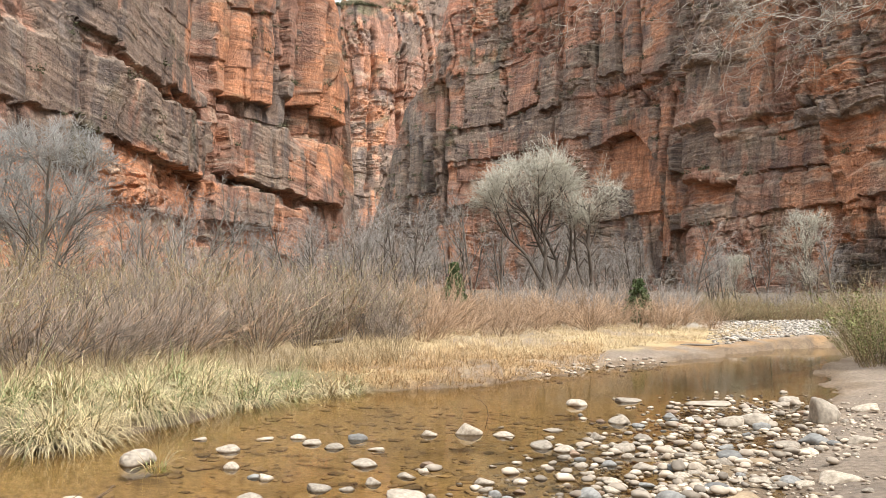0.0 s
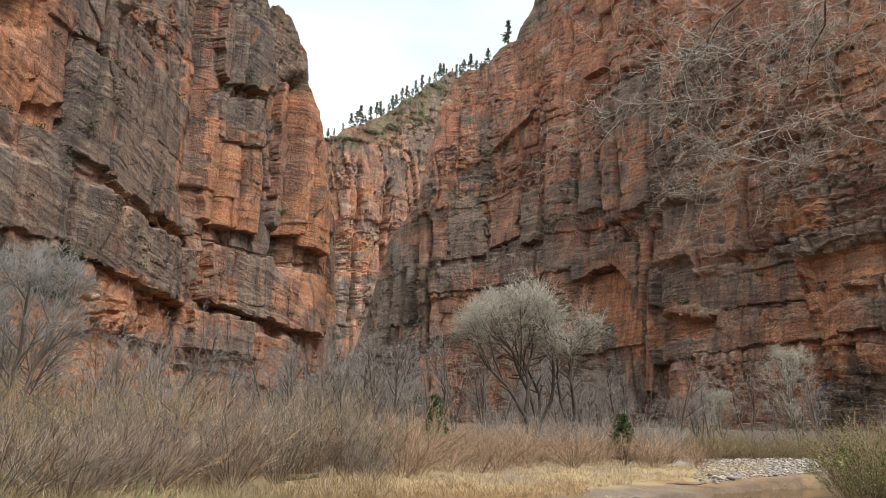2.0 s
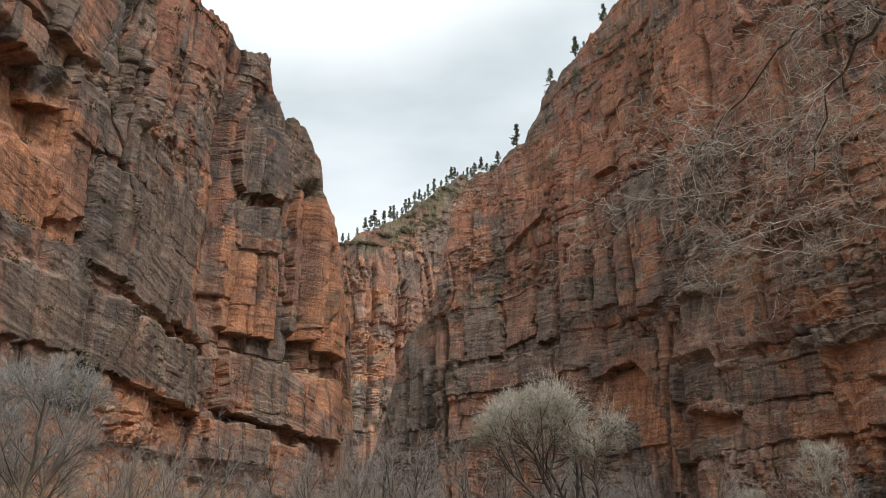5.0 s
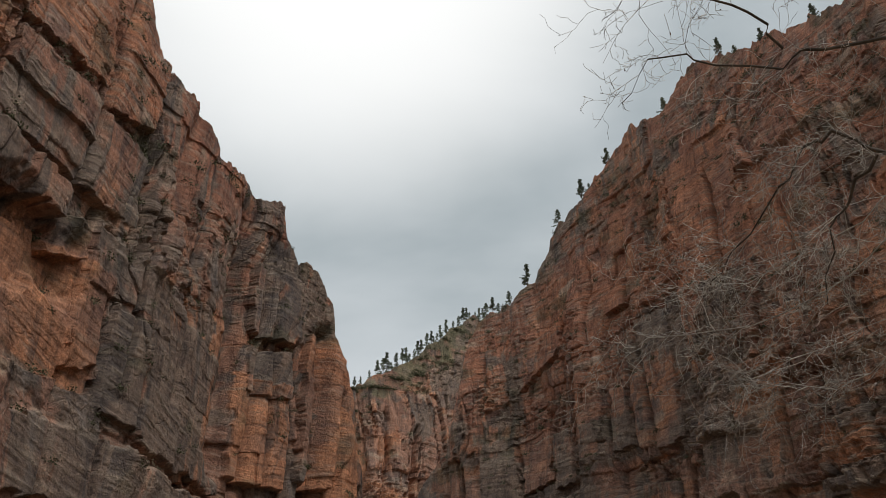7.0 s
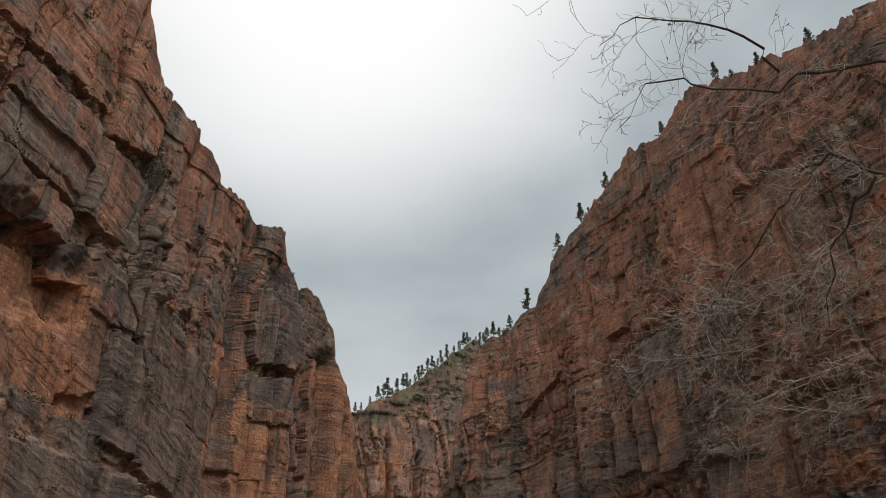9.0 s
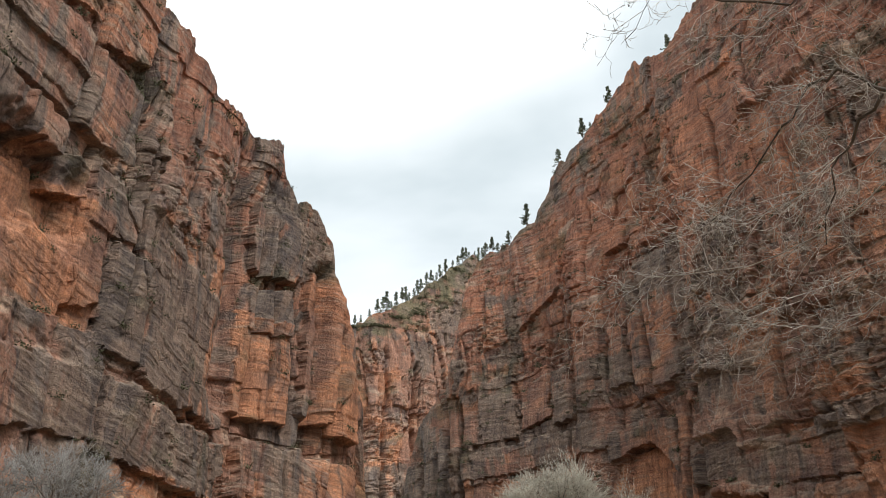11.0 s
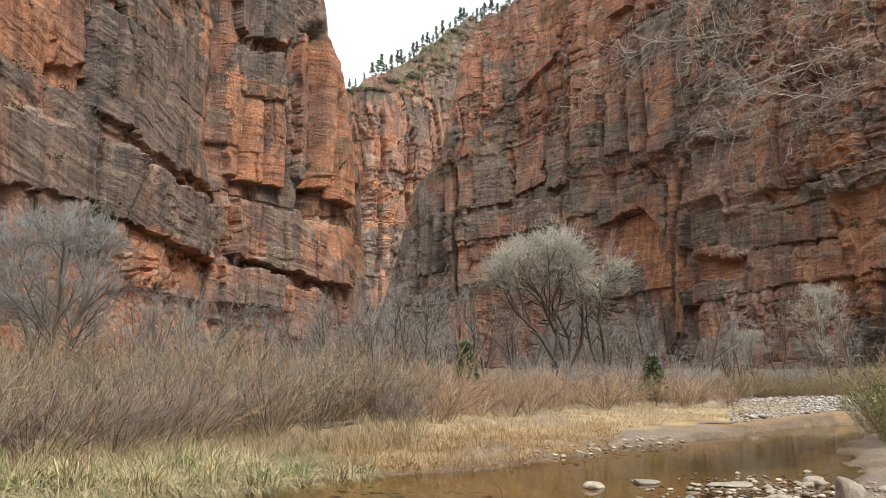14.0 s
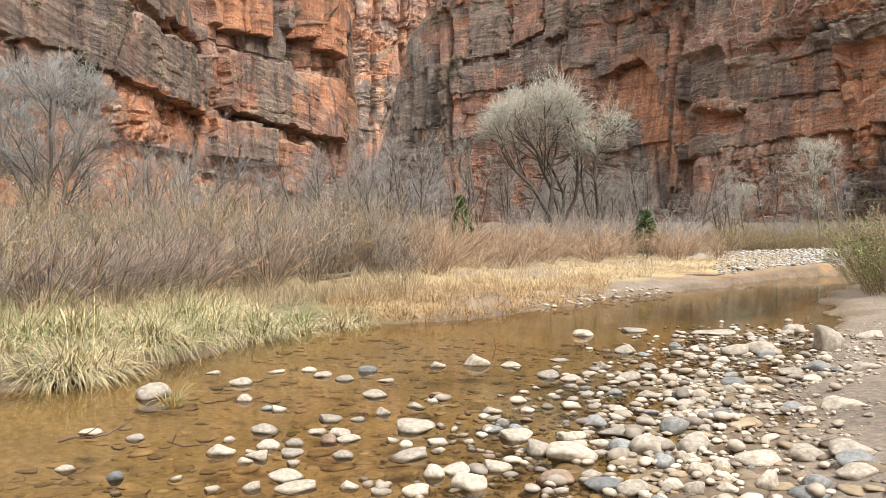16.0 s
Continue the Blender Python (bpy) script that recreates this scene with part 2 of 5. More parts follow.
rock_mat = sandstone()
earth_mat = toned("earth", 14.0, 0.8, 22.0, 0.03, 0.95, (1, 1, 1), 0.35)

# ---- the cliffs ----
DARK, RED, ORANGE, PALE, PALE_TAN = (np.array(c) for c in (
    (0.198, 0.146, 0.117), (0.31, 0.17, 0.122), (0.465, 0.22, 0.125), (0.42, 0.315, 0.24), (0.35, 0.285, 0.225)))
CRIMSON = np.array((0.36, 0.145, 0.088))  # redder beds above the middle of the walls
BLACK = np.array((0.088, 0.078, 0.076))


def blend(c, other, k):
    return c + (other - c) * np.clip(k, 0, 1)[..., None]


def beds(z, seed, lo, hi):
    """Sandstone beds of uneven thickness: index, place within the bed (0 foot, 1 top) and thickness."""
    rng = np.random.RandomState(seed)
    edges = np.cumsum(np.concatenate([[-12.0], rng.uniform(lo, hi, 120)]))
    k = np.clip(np.searchsorted(edges, z) - 1, 0, len(edges) - 2)
    return k, (z - edges[k]) / (edges[k + 1] - edges[k]), edges[k + 1] - edges[k]


def cliff_wall(name, label, cols, rows, plan, rim, lean, seed, plates=(), ledges=(), cracks=(), fresh=(), stain=(), hollows=(),
               terrace=(), dense=None, rough=0.0, upper=0.0, calm=0.0, relief=1.0, streaks=1.0, pale=0.0, brush=0.0, back=60.0):
    """A gorge wall. plan: (azimuth, distance of the foot); rim: (azimuth, height angle seen from the middle of the gorge);
    plates: (azimuth from, to, foot at both ends, top at both ends, metres proud, undercut, varnish); ledges: (azimuth from, to, height, overhang, depth of the undercut); cracks: (azimuth, height from, to, width, depth, lean);
    fresh, stain: (azimuth, height, half width, half height, strength); hollows the same, in metres of depth."""
    pa, pd = np.array(plan).T
    ra, re = np.array(rim).T
    first, last = max(pa[0], ra[0]), min(pa[-1], ra[-1])
    if dense:  # closer columns where the gorge is open to view
        az = np.concatenate([np.linspace(first, dense[0], 30, endpoint=False) if dense[0] > first else [],
                             np.linspace(dense[0], dense[1], cols), np.linspace(last, dense[1], 30, endpoint=False)[::-1] if dense[1] < last else []])
        cols = len(az)
    else:
        az = np.linspace(first, last, cols)
    d = np.interp(az, pa, pd)
    kernel = np.hanning(max(5, cols // 60) | 1)
    pad = len(kernel) // 2
    d = np.convolve(np.pad(d, pad, mode="edge"), kernel / kernel.sum(), "valid")
    te = np.tan(np.radians(np.interp(az, ra, re)))
    top = d * te / (1 - lean * te) * (1 + 0.012 * fbm(az * 1.6, az * 0, 4, seed + 7)) + EYE.z
    a = np.radians(az)
    out = np.stack([np.sin(a), np.cos(a)], 1)
    foot = out * d[:, None]
    tan = np.gradient(foot, axis=0)
    step = np.linalg.norm(tan, axis=1)
    s = np.cumsum(step)
    nrm = np.stack([tan[:, 1], -tan[:, 0]], 1) / step[:, None]
    nrm *= np.sign(-(nrm * out).sum(1))[:, None]
    v = np.linspace(0, 1, rows)[:, None]
    z = -2.5 + v * (top[None] + 2.5)
    z = z.astype(np.float32)
    S, A = (np.ascontiguousarray(np.broadcast_to(q[None], z.shape), np.float32) for q in (s, az))
    # joints and beds, bent a little
    sw = S + 5 * fbm(S / 35, z / 45, 3, seed) + 0.7 * fbm(S / 6, z / 9, 3, seed + 1)
    zw = z + 3 * fbm(S / 60, z / 70, 3, seed + 2) + 0.6 * fbm(S / 7, z / 5, 3, seed + 3)
    k1, f1, h1 = beds(zw, seed, 14, 42)
    k3, f3, h3 = beds(zw + 0.8 * fbm(S / 20, z / 20, 2, seed + 9), seed + 6, 3.0, 9.0)
    k2, f2, h2 = beds(zw + 0.6 * fbm(S / 10, z / 10, 2, seed + 8), seed + 5, 0.9, 3.2)

    def joints(k, narrow, wider, key):
        """Upright joints of uneven spacing in each bed: index, metres from the joint."""
        w_ = narrow + wider * lattice(k, k * 0, seed + key)
        q = (sw + 17 * lattice(k, k * 0 + 3, seed + key)) / w_
        q = q + 0.28 * np.sin(2 * np.pi * q * 0.37 + 5 * lattice(k, k * 0 + 5, seed + key))
        jj = np.floor(q)
        return jj, np.minimum(q - jj, 1 - q + jj) * w_

    j1, e1 = joints(k1, 6, 15, 11)
    j3, e3 = joints(k3, 3, 6, 12)
    j2, e2 = joints(k2, 1.2, 3.0, 13)
    panel, slab, block = lattice(j1, k1, seed + 15), lattice(j3, k3 + 57 * j1, seed + 14), lattice(j2, k2 + 57 * j3, seed + 16)
    broken = smooth(-0.2, 0.5, fbm(S / 22, z / 14, 3, seed + 17) + 0.3 * (panel - 0.5) + rough + upper * smooth(60, 105, z))
    ragged = smooth(-0.1, 0.5, fbm(S / 30, z / 25, 3, seed + 18) + 0.3 * (panel - 0.5) + rough + upper * smooth(60, 105, z))
    D = 3.0 * fbm(S / 55, z / 140, 2, seed + 20) + 1.3 * fbm(S / 14, z / 40, 3, seed + 21)
    D += 3.0 * (panel - 0.5) - 1.2 * np.exp(-(e1 / 0.35) ** 2) - 0.5 * np.exp(-(f1 * h1 / 0.4) ** 2)
    D += ragged * (2.1 * (slab - 0.5) - 0.5 * np.exp(-(e3 / 0.25) ** 2) - 0.4 * np.exp(-(f3 * h3 / 0.3) ** 2))
    D += broken * (1.5 * (block - 0.5) + 0.3 * (np.clip(f2, 0, 1) - 0.5) - 0.2 * np.exp(-(e2 / 0.2) ** 2))
    D += 0.55 * (1 - 0.6 * broken) * fbm(sw / 2.6, z / 22, 3, seed + 24)
    D += 0.10 * fbm(S / 14, (zw + 0.12 * S) / 0.9, 3, seed + 25) + 0.22 * fbm(S / 3.2, z / 2.6, 4, seed + 22) + 0.16 * (0.3 + broken) * fbm(S / 1.0, z / 0.7, 3, seed + 23)
    D *= relief
    D *= 1 - calm * (1 - smooth(20, 34, z))
    under = np.zeros_like(D)
    tinge = np.zeros_like(D)
    worn = np.zeros_like(D)
    lip = np.zeros_like(D)
    edge_s, edge_z = 0.35 * fbm(S / 2.2, z / 9, 3, seed + 27), 0.10 * fbm(z / 2.5, S / 9, 3, seed + 28)
    body = 0.22 * fbm(sw / 3.5, z / 6, 4, seed + 24) + 0.3 * (panel - 0.5)
    for n_, (a0, a1, zb0, zb1, zt0, zt1, out_by, cut, film_) in enumerate(plates):
        i0, i1 = np.searchsorted(az, (a0 - 0.4, a1 + 0.4))
        if i1 - i0 < 2:
            continue
        r0 = int(np.argmax(z.max(1) > min(zb0, zb1) - 6))
        r1 = rows - int(np.argmax(z.min(1)[::-1] < max(zt0, zt1) + 4))
        w_ = (slice(r0, r1), slice(i0, i1))
        zz, ss, aa = z[w_], S[w_], A[w_]
        steps = 0.22 * (lattice(np.floor(zz / 2.6 + 4 * edge_s[w_]), zz * 0 + n_, seed + 29) - 0.5) + edge_z[w_]
        f = np.clip((aa - a0) / (a1 - a0), 0, 1)
        jag = 0.8 * (lattice(np.floor(ss / 3.4 + 3 * edge_z[w_]), zz * 0 + n_, seed + 30) - 0.5) + edge_s[w_]
        lower, upper_ = zz - (zb0 + (zb1 - zb0) * f) - jag, (zt0 + (zt1 - zt0) * f) - zz + 1.4 * jag
        wide = smooth(-0.035, 0.035, aa + steps - a0) * (1 - smooth(-0.035, 0.035, aa + steps - a1))
        inside = wide * smooth(-0.12, 0.12, lower) * smooth(-0.3, 0.5, upper_)
        D[w_] = D[w_] * (1 - inside) + inside * (0.22 * D[w_] + body[w_] + 0.62 * out_by)
        tinge[w_] += film_ * inside
        worn[w_] = np.maximum(worn[w_], inside)
        if cut:
            gap_ = wide * (lower < 0) * (upper_ > 0) * np.exp(np.minimum(lower, 0) / (0.5 + 0.4 * cut))
            D[w_] -= cut * 0.4 * gap_
            under[w_] += gap_ * 1.2
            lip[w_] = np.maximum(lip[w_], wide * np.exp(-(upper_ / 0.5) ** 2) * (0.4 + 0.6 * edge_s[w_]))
    lam = fbm(S / 11, (z + 0.16 * S + 1.5 * fbm(S / 20, z / 16, 2, seed + 81)) / 0.85, 3, seed + 80, 0.6)
    D += 0.10 * lam * worn
    for a0, a1, z0, z1, amount in terrace:
        w = smooth(a0 - 1, a0 + 1, A) * (1 - smooth(a1 - 1, a1 + 1, A)) * smooth(z0 - 5, z0 + 5, z) * (1 - smooth(z1 - 8, z1 + 8, z))
        w = w * amount * (1 - 0.6 * worn) * smooth(-0.5, 0.3, fbm(S / 17, z / 9, 3, seed + 71))
        zt = z - 0.02 * S + 1.3 * fbm(S / 16, z / 30, 3, seed + 72) + 0.5 * fbm(S / 3.5, z / 8, 3, seed + 73)
        kt, ft, ht = beds(zt, seed + 74, 0.8, 3.6)
        some = lattice(kt, np.floor((S + 9 * lattice(kt, kt * 0, seed + 75)) / 4.5), seed + 76)
        D += w * (0.25 + 0.4 * some) * (0.5 - ft) * np.where(some > 0.62, 1.0, -1.0)
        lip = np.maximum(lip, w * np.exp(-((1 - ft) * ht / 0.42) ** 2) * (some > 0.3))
        under += 0.2 * w * np.exp(-(ft * ht / 0.3) ** 2)
    for a0, a1, zl, out_by, deep in ledges:
        zz = 0.5 * (z + zw) - zl - 0.9 * fbm(S / 18, S * 0, 3, seed + 31)
        w = smooth(a0 - 0.8, a0 + 0.8, A) * (1 - smooth(a1 - 0.8, a1 + 0.8, A)) * (0.75 + 0.5 * vnoise(S / 9, S * 0, seed + 33))
        D += w * np.where(zz > 0, out_by * np.exp(-np.maximum(zz, 0) / 14), -0.45 * deep * np.exp(-np.maximum(-zz, 0) / (2.2 + deep)))
        under += w * np.exp(-np.abs(zz + 1.6) / 1.6) * (zz < 0)
    for ca, z0, z1, width, deep, slant in cracks:
        c = ca + slant * (z - z0) / max(z1 - z0, 1) + 0.12 * fbm(z / 9, z * 0 + ca, 3, seed + 35)
        metres = (A - c) * np.radians(1) * np.broadcast_to(d[None], z.shape) * 1.4
        D -= deep * np.exp(-(metres / width) ** 2) * smooth(z0 - 3, z0 + 3, z) * (1 - smooth(z1 - 3, z1 + 3, z))
    def spots(rows_):
        total = np.zeros_like(D)
        for ba, bz, wa, wz, k in rows_:
            r = np.hypot((A - ba) / wa, (z - bz) / wz) + 0.45 * fbm(S / 9, z / 9, 4, seed + 41)
            total += k * (1 - smooth(0.75, 1.12, r))
        return total
    D -= spots(hollows)
    # colour: desert varnish over red and orange rock
    bare = spots(fresh)
    film = spots(stain)
    var = 0.42 + 0.5 * fbm(S / 30, z / 22, 4, seed + 50) + 0.55 * (panel - 0.5) + 0.25 * (block - 0.5) * broken
    drip = fbm(sw / 1.7, z / 34, 4, seed + 51)
    var += 0.42 * streaks * drip - 1.1 * bare + film - 0.35 * np.minimum(under, 1) + tinge
    bare = bare + np.maximum(-tinge, 0)
    var += (0.38 - 0.15 * worn) * fbm(S / 8, z / 6, 4, seed + 66)
    var -= 0.35 * np.exp(-(f1 * h1 / 1.2) ** 2) * lattice(k1, j1, seed + 52)
    red = 0.5 + 0.5 * fbm(S / 14, z / 20, 4, seed + 53) + 0.35 * (lattice(j1, k1, seed + 54) - 0.5) + 0.7 * bare
    c = np.broadcast_to(RED, z.shape + (3,)).copy()
    c = blend(c, ORANGE, smooth(0.5, 1.05, red))
    c = blend(c, CRIMSON, 0.6 * smooth(62, 105, z) * (pale <= 0))
    c = blend(c, PALE, smooth(0.55, 1.0, fbm(S / 10, z / 5, 4, seed + 55) + 0.45 * (lattice(k2, k2 * 0, seed + 56) - 0.5) + pale) * 0.75)
    var += 0.4 * (lattice(j3, k3 + 31 * j1, seed + 62) - 0.5) * (0.25 + 0.75 * ragged)
    pick = lattice(j3 + 3 * k1, k3 + 31 * j1, seed + 63)
    c = blend(c, ORANGE, smooth(0.74, 0.8, pick) * 0.6 * ragged)
    c = blend(c, np.array((0.165, 0.148, 0.145)), (1 - smooth(0.12, 0.16, pick)) * 0.5 * ragged)
    c = blend(c, DARK, smooth(0.42, 0.7, var) * 0.92)
    c = blend(c, np.array((0.155, 0.138, 0.132)), smooth(0.45, 0.8, fbm(sw / 4, z / 40, 3, seed + 57)) * smooth(0.6, 0.9, var) * 0.6)
    soot = fbm(sw / 1.3, z / 28, 3, seed + 64) + 0.5 * fbm(S / 12, z / 30, 3, seed + 65)
    c = blend(c, BLACK, smooth(0.25, 0.75, soot + 0.5 * (var - 0.6) - 0.12 * worn) * 0.6 * streaks)
    # a paler line along the top of some broken beds
    pale_edge = np.exp(-((1 - f2) * h2 / 0.4) ** 2) * broken * (lattice(j2, k2, seed + 58) > 0.4)
    c = blend(c, PALE_TAN if pale <= 0 else PALE, pale_edge * 0.8)
    c = blend(c, PALE, 0.9 * smooth(0.4, 0.8, vnoise(sw / 0.9, z / 60, seed + 59)) * np.minimum(under, 1) * smooth(0.3, 0.7, vnoise(S / 8, z / 30, seed + 60)))
    c = blend(c, PALE_TAN, smooth(0.3, 0.75, lam) * worn * 0.4 * smooth(0.3, 0.6, var))
    c = blend(c, BLACK, smooth(0.35, 0.8, -lam) * worn * 0.35)
    # paler along the upper edges of slabs and terrace beds
    c = blend(c, PALE_TAN * 1.15, np.clip(lip, 0, 1) * 0.95)
    if brush:
        green = smooth(0.1, 0.7, fbm(S / 9, z / 7, 4, seed + 61) + brush * smooth(0.35 if brush < 0.9 else 0.86, 0.95, v) - 0.45)
        c = blend(c, np.array((0.085, 0.085, 0.05)) if brush < 0.9 else np.array((0.15, 0.14, 0.085)), green * (0.55 if brush < 0.9 else 0.85))
    recess = lean * np.maximum(z, 0)
    xyz = np.empty(z.shape + (3,))
    fade = np.minimum(1, 0.2 + 3.5 * (1 - v))
    xyz[..., :2] = foot[None] + out[None] * recess[..., None] + nrm[None] * (D * fade)[..., None]
    xyz[..., 2] = z
    # the top goes on backwards, out of sight
    cap = [xyz[-1] + np.concatenate([out * r, np.full((cols, 1), -0.25 * r)], 1) for r in (2.0, 8.0, back * 0.4, back)]
    cap.append(np.concatenate([cap[-1][:, :2], np.full((cols, 1), -2.5)], 1))
    full = np.concatenate([xyz, np.stack(cap)])
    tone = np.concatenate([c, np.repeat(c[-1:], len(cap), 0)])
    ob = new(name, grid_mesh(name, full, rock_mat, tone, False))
    tagged(ob, label, "cliff", kind="structure")
    return az, xyz


# slabs, hollows and blocks of the two walls; later ones lie over earlier ones
LEFT_SLABS = [
    (-26.1, -23.2, 40.0, 39.6, 57, 57, 1.7, 1.2, 0.5), (-23.2, -17.0, 37.6, 37.4, 66, 60, 1.1, 1.8, 0.4), (-25.2, -16.5, 25.2, 24.2, 36.2, 35.4, 1.8, 2.0, 0.5),
    (-31.5, -25.4, 25.0, 27.0, 35.2, 37.2, 1.1, 1.4, 0.3), (-42, -31.6, 24, 25, 33, 35, 0.9, 1.2, 0.2), (-36, -26.4, 38.5, 41.8, 60, 61, -1.6, 0, -0.95),
    (-42, -31.2, 62, 63, 69, 69, 1.8, 2.6, 0.05), (-30.7, -28.9, 58, 60.5, 66, 66, 1.6, 1.8, 0.15), (-28.4, -26.3, 44, 46, 64, 64, 0.5, 0, 0.0)]
LEFT_FACES = [
    (-28.2, -22.8, 58, 58.5, 69, 66, 0.6, 0.6, 0.25), (-41, -30.0, 87, 90, 150, 150, 0.5, 0, -1.05), (-29.8, -26.0, 88, 93, 160, 150, 1.3, 0.3, -0.95),
    (-38, -25.2, 70, 72, 86, 88, 0.2, 0.4, 0.3), (-16.3, -11.9, 42.5, 43, 65, 66, 0.4, 0, -0.95), (-15.8, -12.2, 61, 63, 71, 75, 1.2, 0.8, 0.6),
    (-15.9, -12.0, 75, 77, 92, 95, 1.3, 1.2, 0.1), (-11.3, -8.3, 46, 46, 82, 84, 1.4, 0.6, -0.4), (-10.6, -9.5, 50, 50, 74, 74, 1.2, 0.4, 0.5)]
LEFT_BLOCKS = [
    (-8.2, -6.9, 44, 44, 70, 58, 1.0, 0.4, -0.5), (-15.4, -9.7, 26.0, 25.0, 38.0, 39.0, 1.5, 1.4, 0.1), (-9.6, -6.8, 24, 24, 38.4, 38.4, 0.8, 1.2, -0.15),
    (-16.2, -12.0, 17, 17, 24.5, 24.5, 0.9, 1.2, 0.25), (-19.2, -16.8, 43, 43, 64, 70, -0.5, 0, -0.1), (-31, -21.5, 3, 3, 22, 16, -0.2, 0, -0.85),
    (-11.8, -9.2, 11, 11, 22, 22, 0.6, 0.8, -0.3), (-25.4, -16.6, 36.4, 35.8, 38.4, 37.2, -0.9, 0, -0.5)]
# upright clefts and joints
LEFT_CLEFTS = [
    (-17.0, 42, 120, 1.8, 5.0, 0.4), (-16.9, 8, 36, 1.0, 1.5, 0.2), (-10.0, 38, 85, 2.4, 8.0, 0.3),
    (-20.8, 48, 130, 0.7, 2.5, 1.0), (-13.5, 42, 105, 0.6, 2.0, -0.6), (-8.4, 30, 70, 1.2, 4.0, 0.3),
    (-15.1, 40, 100, 1.4, 4.0, 0.5), (-22.6, 70, 130, 1.2, 4.0, 0.8), (-24.6, 44, 80, 0.5, 2.0, 0.5),
    (-28.5, 22, 44, 0.5, 1.5, 0.3), (-11.4, 12, 34, 0.5, 1.5, -0.8), (-30.5, 60, 150, 0.8, 3.0, 1.4)]
LEFT_JOINTS = [
    (-29.8, 84, 135, 0.5, 3.0, -2.4), (-25.2, 66, 96, 1.0, 4.0, -0.4), (-11.75, 42, 76, 0.9, 4.5, -0.3),
    (-26.2, 40, 58, 0.35, 1.5, -0.4), (-23.3, 38, 64, 0.3, 1.2, -0.3), (-25.2, 24, 36, 0.3, 1.0, 0.0)]
LEFT_AZ, LEFT_XYZ = cliff_wall(
    "cliff_wall_left", "towering red sandstone gorge wall with dark varnish and overhanging ledges", 760, 600,
    [(-50, 78), (-40, 88), (-32, 100), (-25.7, 116), (-23.8, 119), (-18.2, 140), (-16.9, 152), (-8.5, 176), (-6.9, 184), (-6.2, 205), (-5.9, 240)],
    [(-50, 58), (-38, 56), (-31.2, 52), (-28.9, 45.6), (-26.8, 42.3), (-23.3, 40.5), (-20.7, 38), (-19.7, 36.4), (-16.8, 34.4), (-15.6, 34.1), (-14.3, 33.6), (-13.8, 31.9),
     (-12.6, 29.9), (-11, 29.4), (-9.5, 27), (-9.1, 24.5), (-7.9, 22.1), (-7.2, 18.2), (-6.7, 15.5), (-6.3, 6.4), (-5.9, 2)],
    0.05, 3,
    plates=LEFT_SLABS + LEFT_FACES + LEFT_BLOCKS,
    ledges=[(-48, -30, 78, 0.8, 0.8), (-24, -12, 14.5, 0.5, 1.0), (-30, -12, 104, 0.8, 0.6), (-16.5, -6.6, 41.0, 0.3, 0.4)],
    cracks=LEFT_CLEFTS + LEFT_JOINTS,
    fresh=[(-8.6, 50, 1.6, 30, 0.4), (-14, 7, 7, 8, 0.4), (-20, 21, 5, 4, 0.8), (-23, 62, 3, 8, 0.3)],
    stain=[(-24, 96, 5, 24, 0.3), (-14, 100, 4, 16, 0.25), (-19.5, 78, 3, 16, 0.2)],
    hollows=[(-33.5, 57, 4.0, 9, 2.2)], brush=0.15, rough=-0.15, upper=0.6, calm=0.3, dense=(-38.5, -5.9), terrace=[(-30, -8, 82, 140, 0.5), (-21, -6, 6, 22, 0.8)])
# the arch, the long shelves and the columns of the right wall
RIGHT_ARCH = [
    (11.3, 13.9, 34, 30, 43.2, 46, -3.6, 0, -1.0), (13.9, 15.8, 24, 23, 46, 35.5, -3.6, 0, -1.1), (11.2, 14.0, 43.8, 46.6, 52, 53, 0.8, 2.0, 0.35),
    (14.0, 15.95, 46.6, 36.2, 53, 50, 0.8, 2.0, 0.35), (16.05, 16.8, 12, 12, 54, 54, 0.6, 0, -0.45), (16.9, 20.5, 32.5, 29.5, 41, 40, 1.8, 2.8, 0.3),
    (20.5, 27, 28.5, 27, 36, 36, 1.5, 2.4, 0.3), (16.8, 21.6, 22.8, 22.3, 28.5, 26.5, -0.5, 0, -0.6), (16.9, 25, 18.5, 19.5, 22.3, 25, 2.2, 3.2, 0.3)]
RIGHT_SHELVES = [
    (25, 35, 19.5, 19.5, 24, 25.5, 2.0, 3.0, 0.25), (27.6, 37, 28, 28.5, 34, 35, -1.0, 0, -0.5), (0.6, 11.3, 48.5, 48.2, 58, 57, 1.0, 1.2, 0.1),
    (0.6, 5.5, 33, 36, 46.6, 46.8, -0.8, 0, -0.65), (12.5, 15.6, 108, 109, 117, 114.5, 1.4, 1.8, 0.8), (-2.3, -0.8, 40, 40, 76, 70, 0.9, 0, 0.5),
    (-3.7, -2.5, 30, 30, 62, 60, 0.6, 0, 0.3), (11.9, 13.2, 64, 64, 86, 87, 0.9, 0.5, 0.0), (13.4, 14.6, 62, 62, 84, 85, 0.5, 0.3, -0.3)]
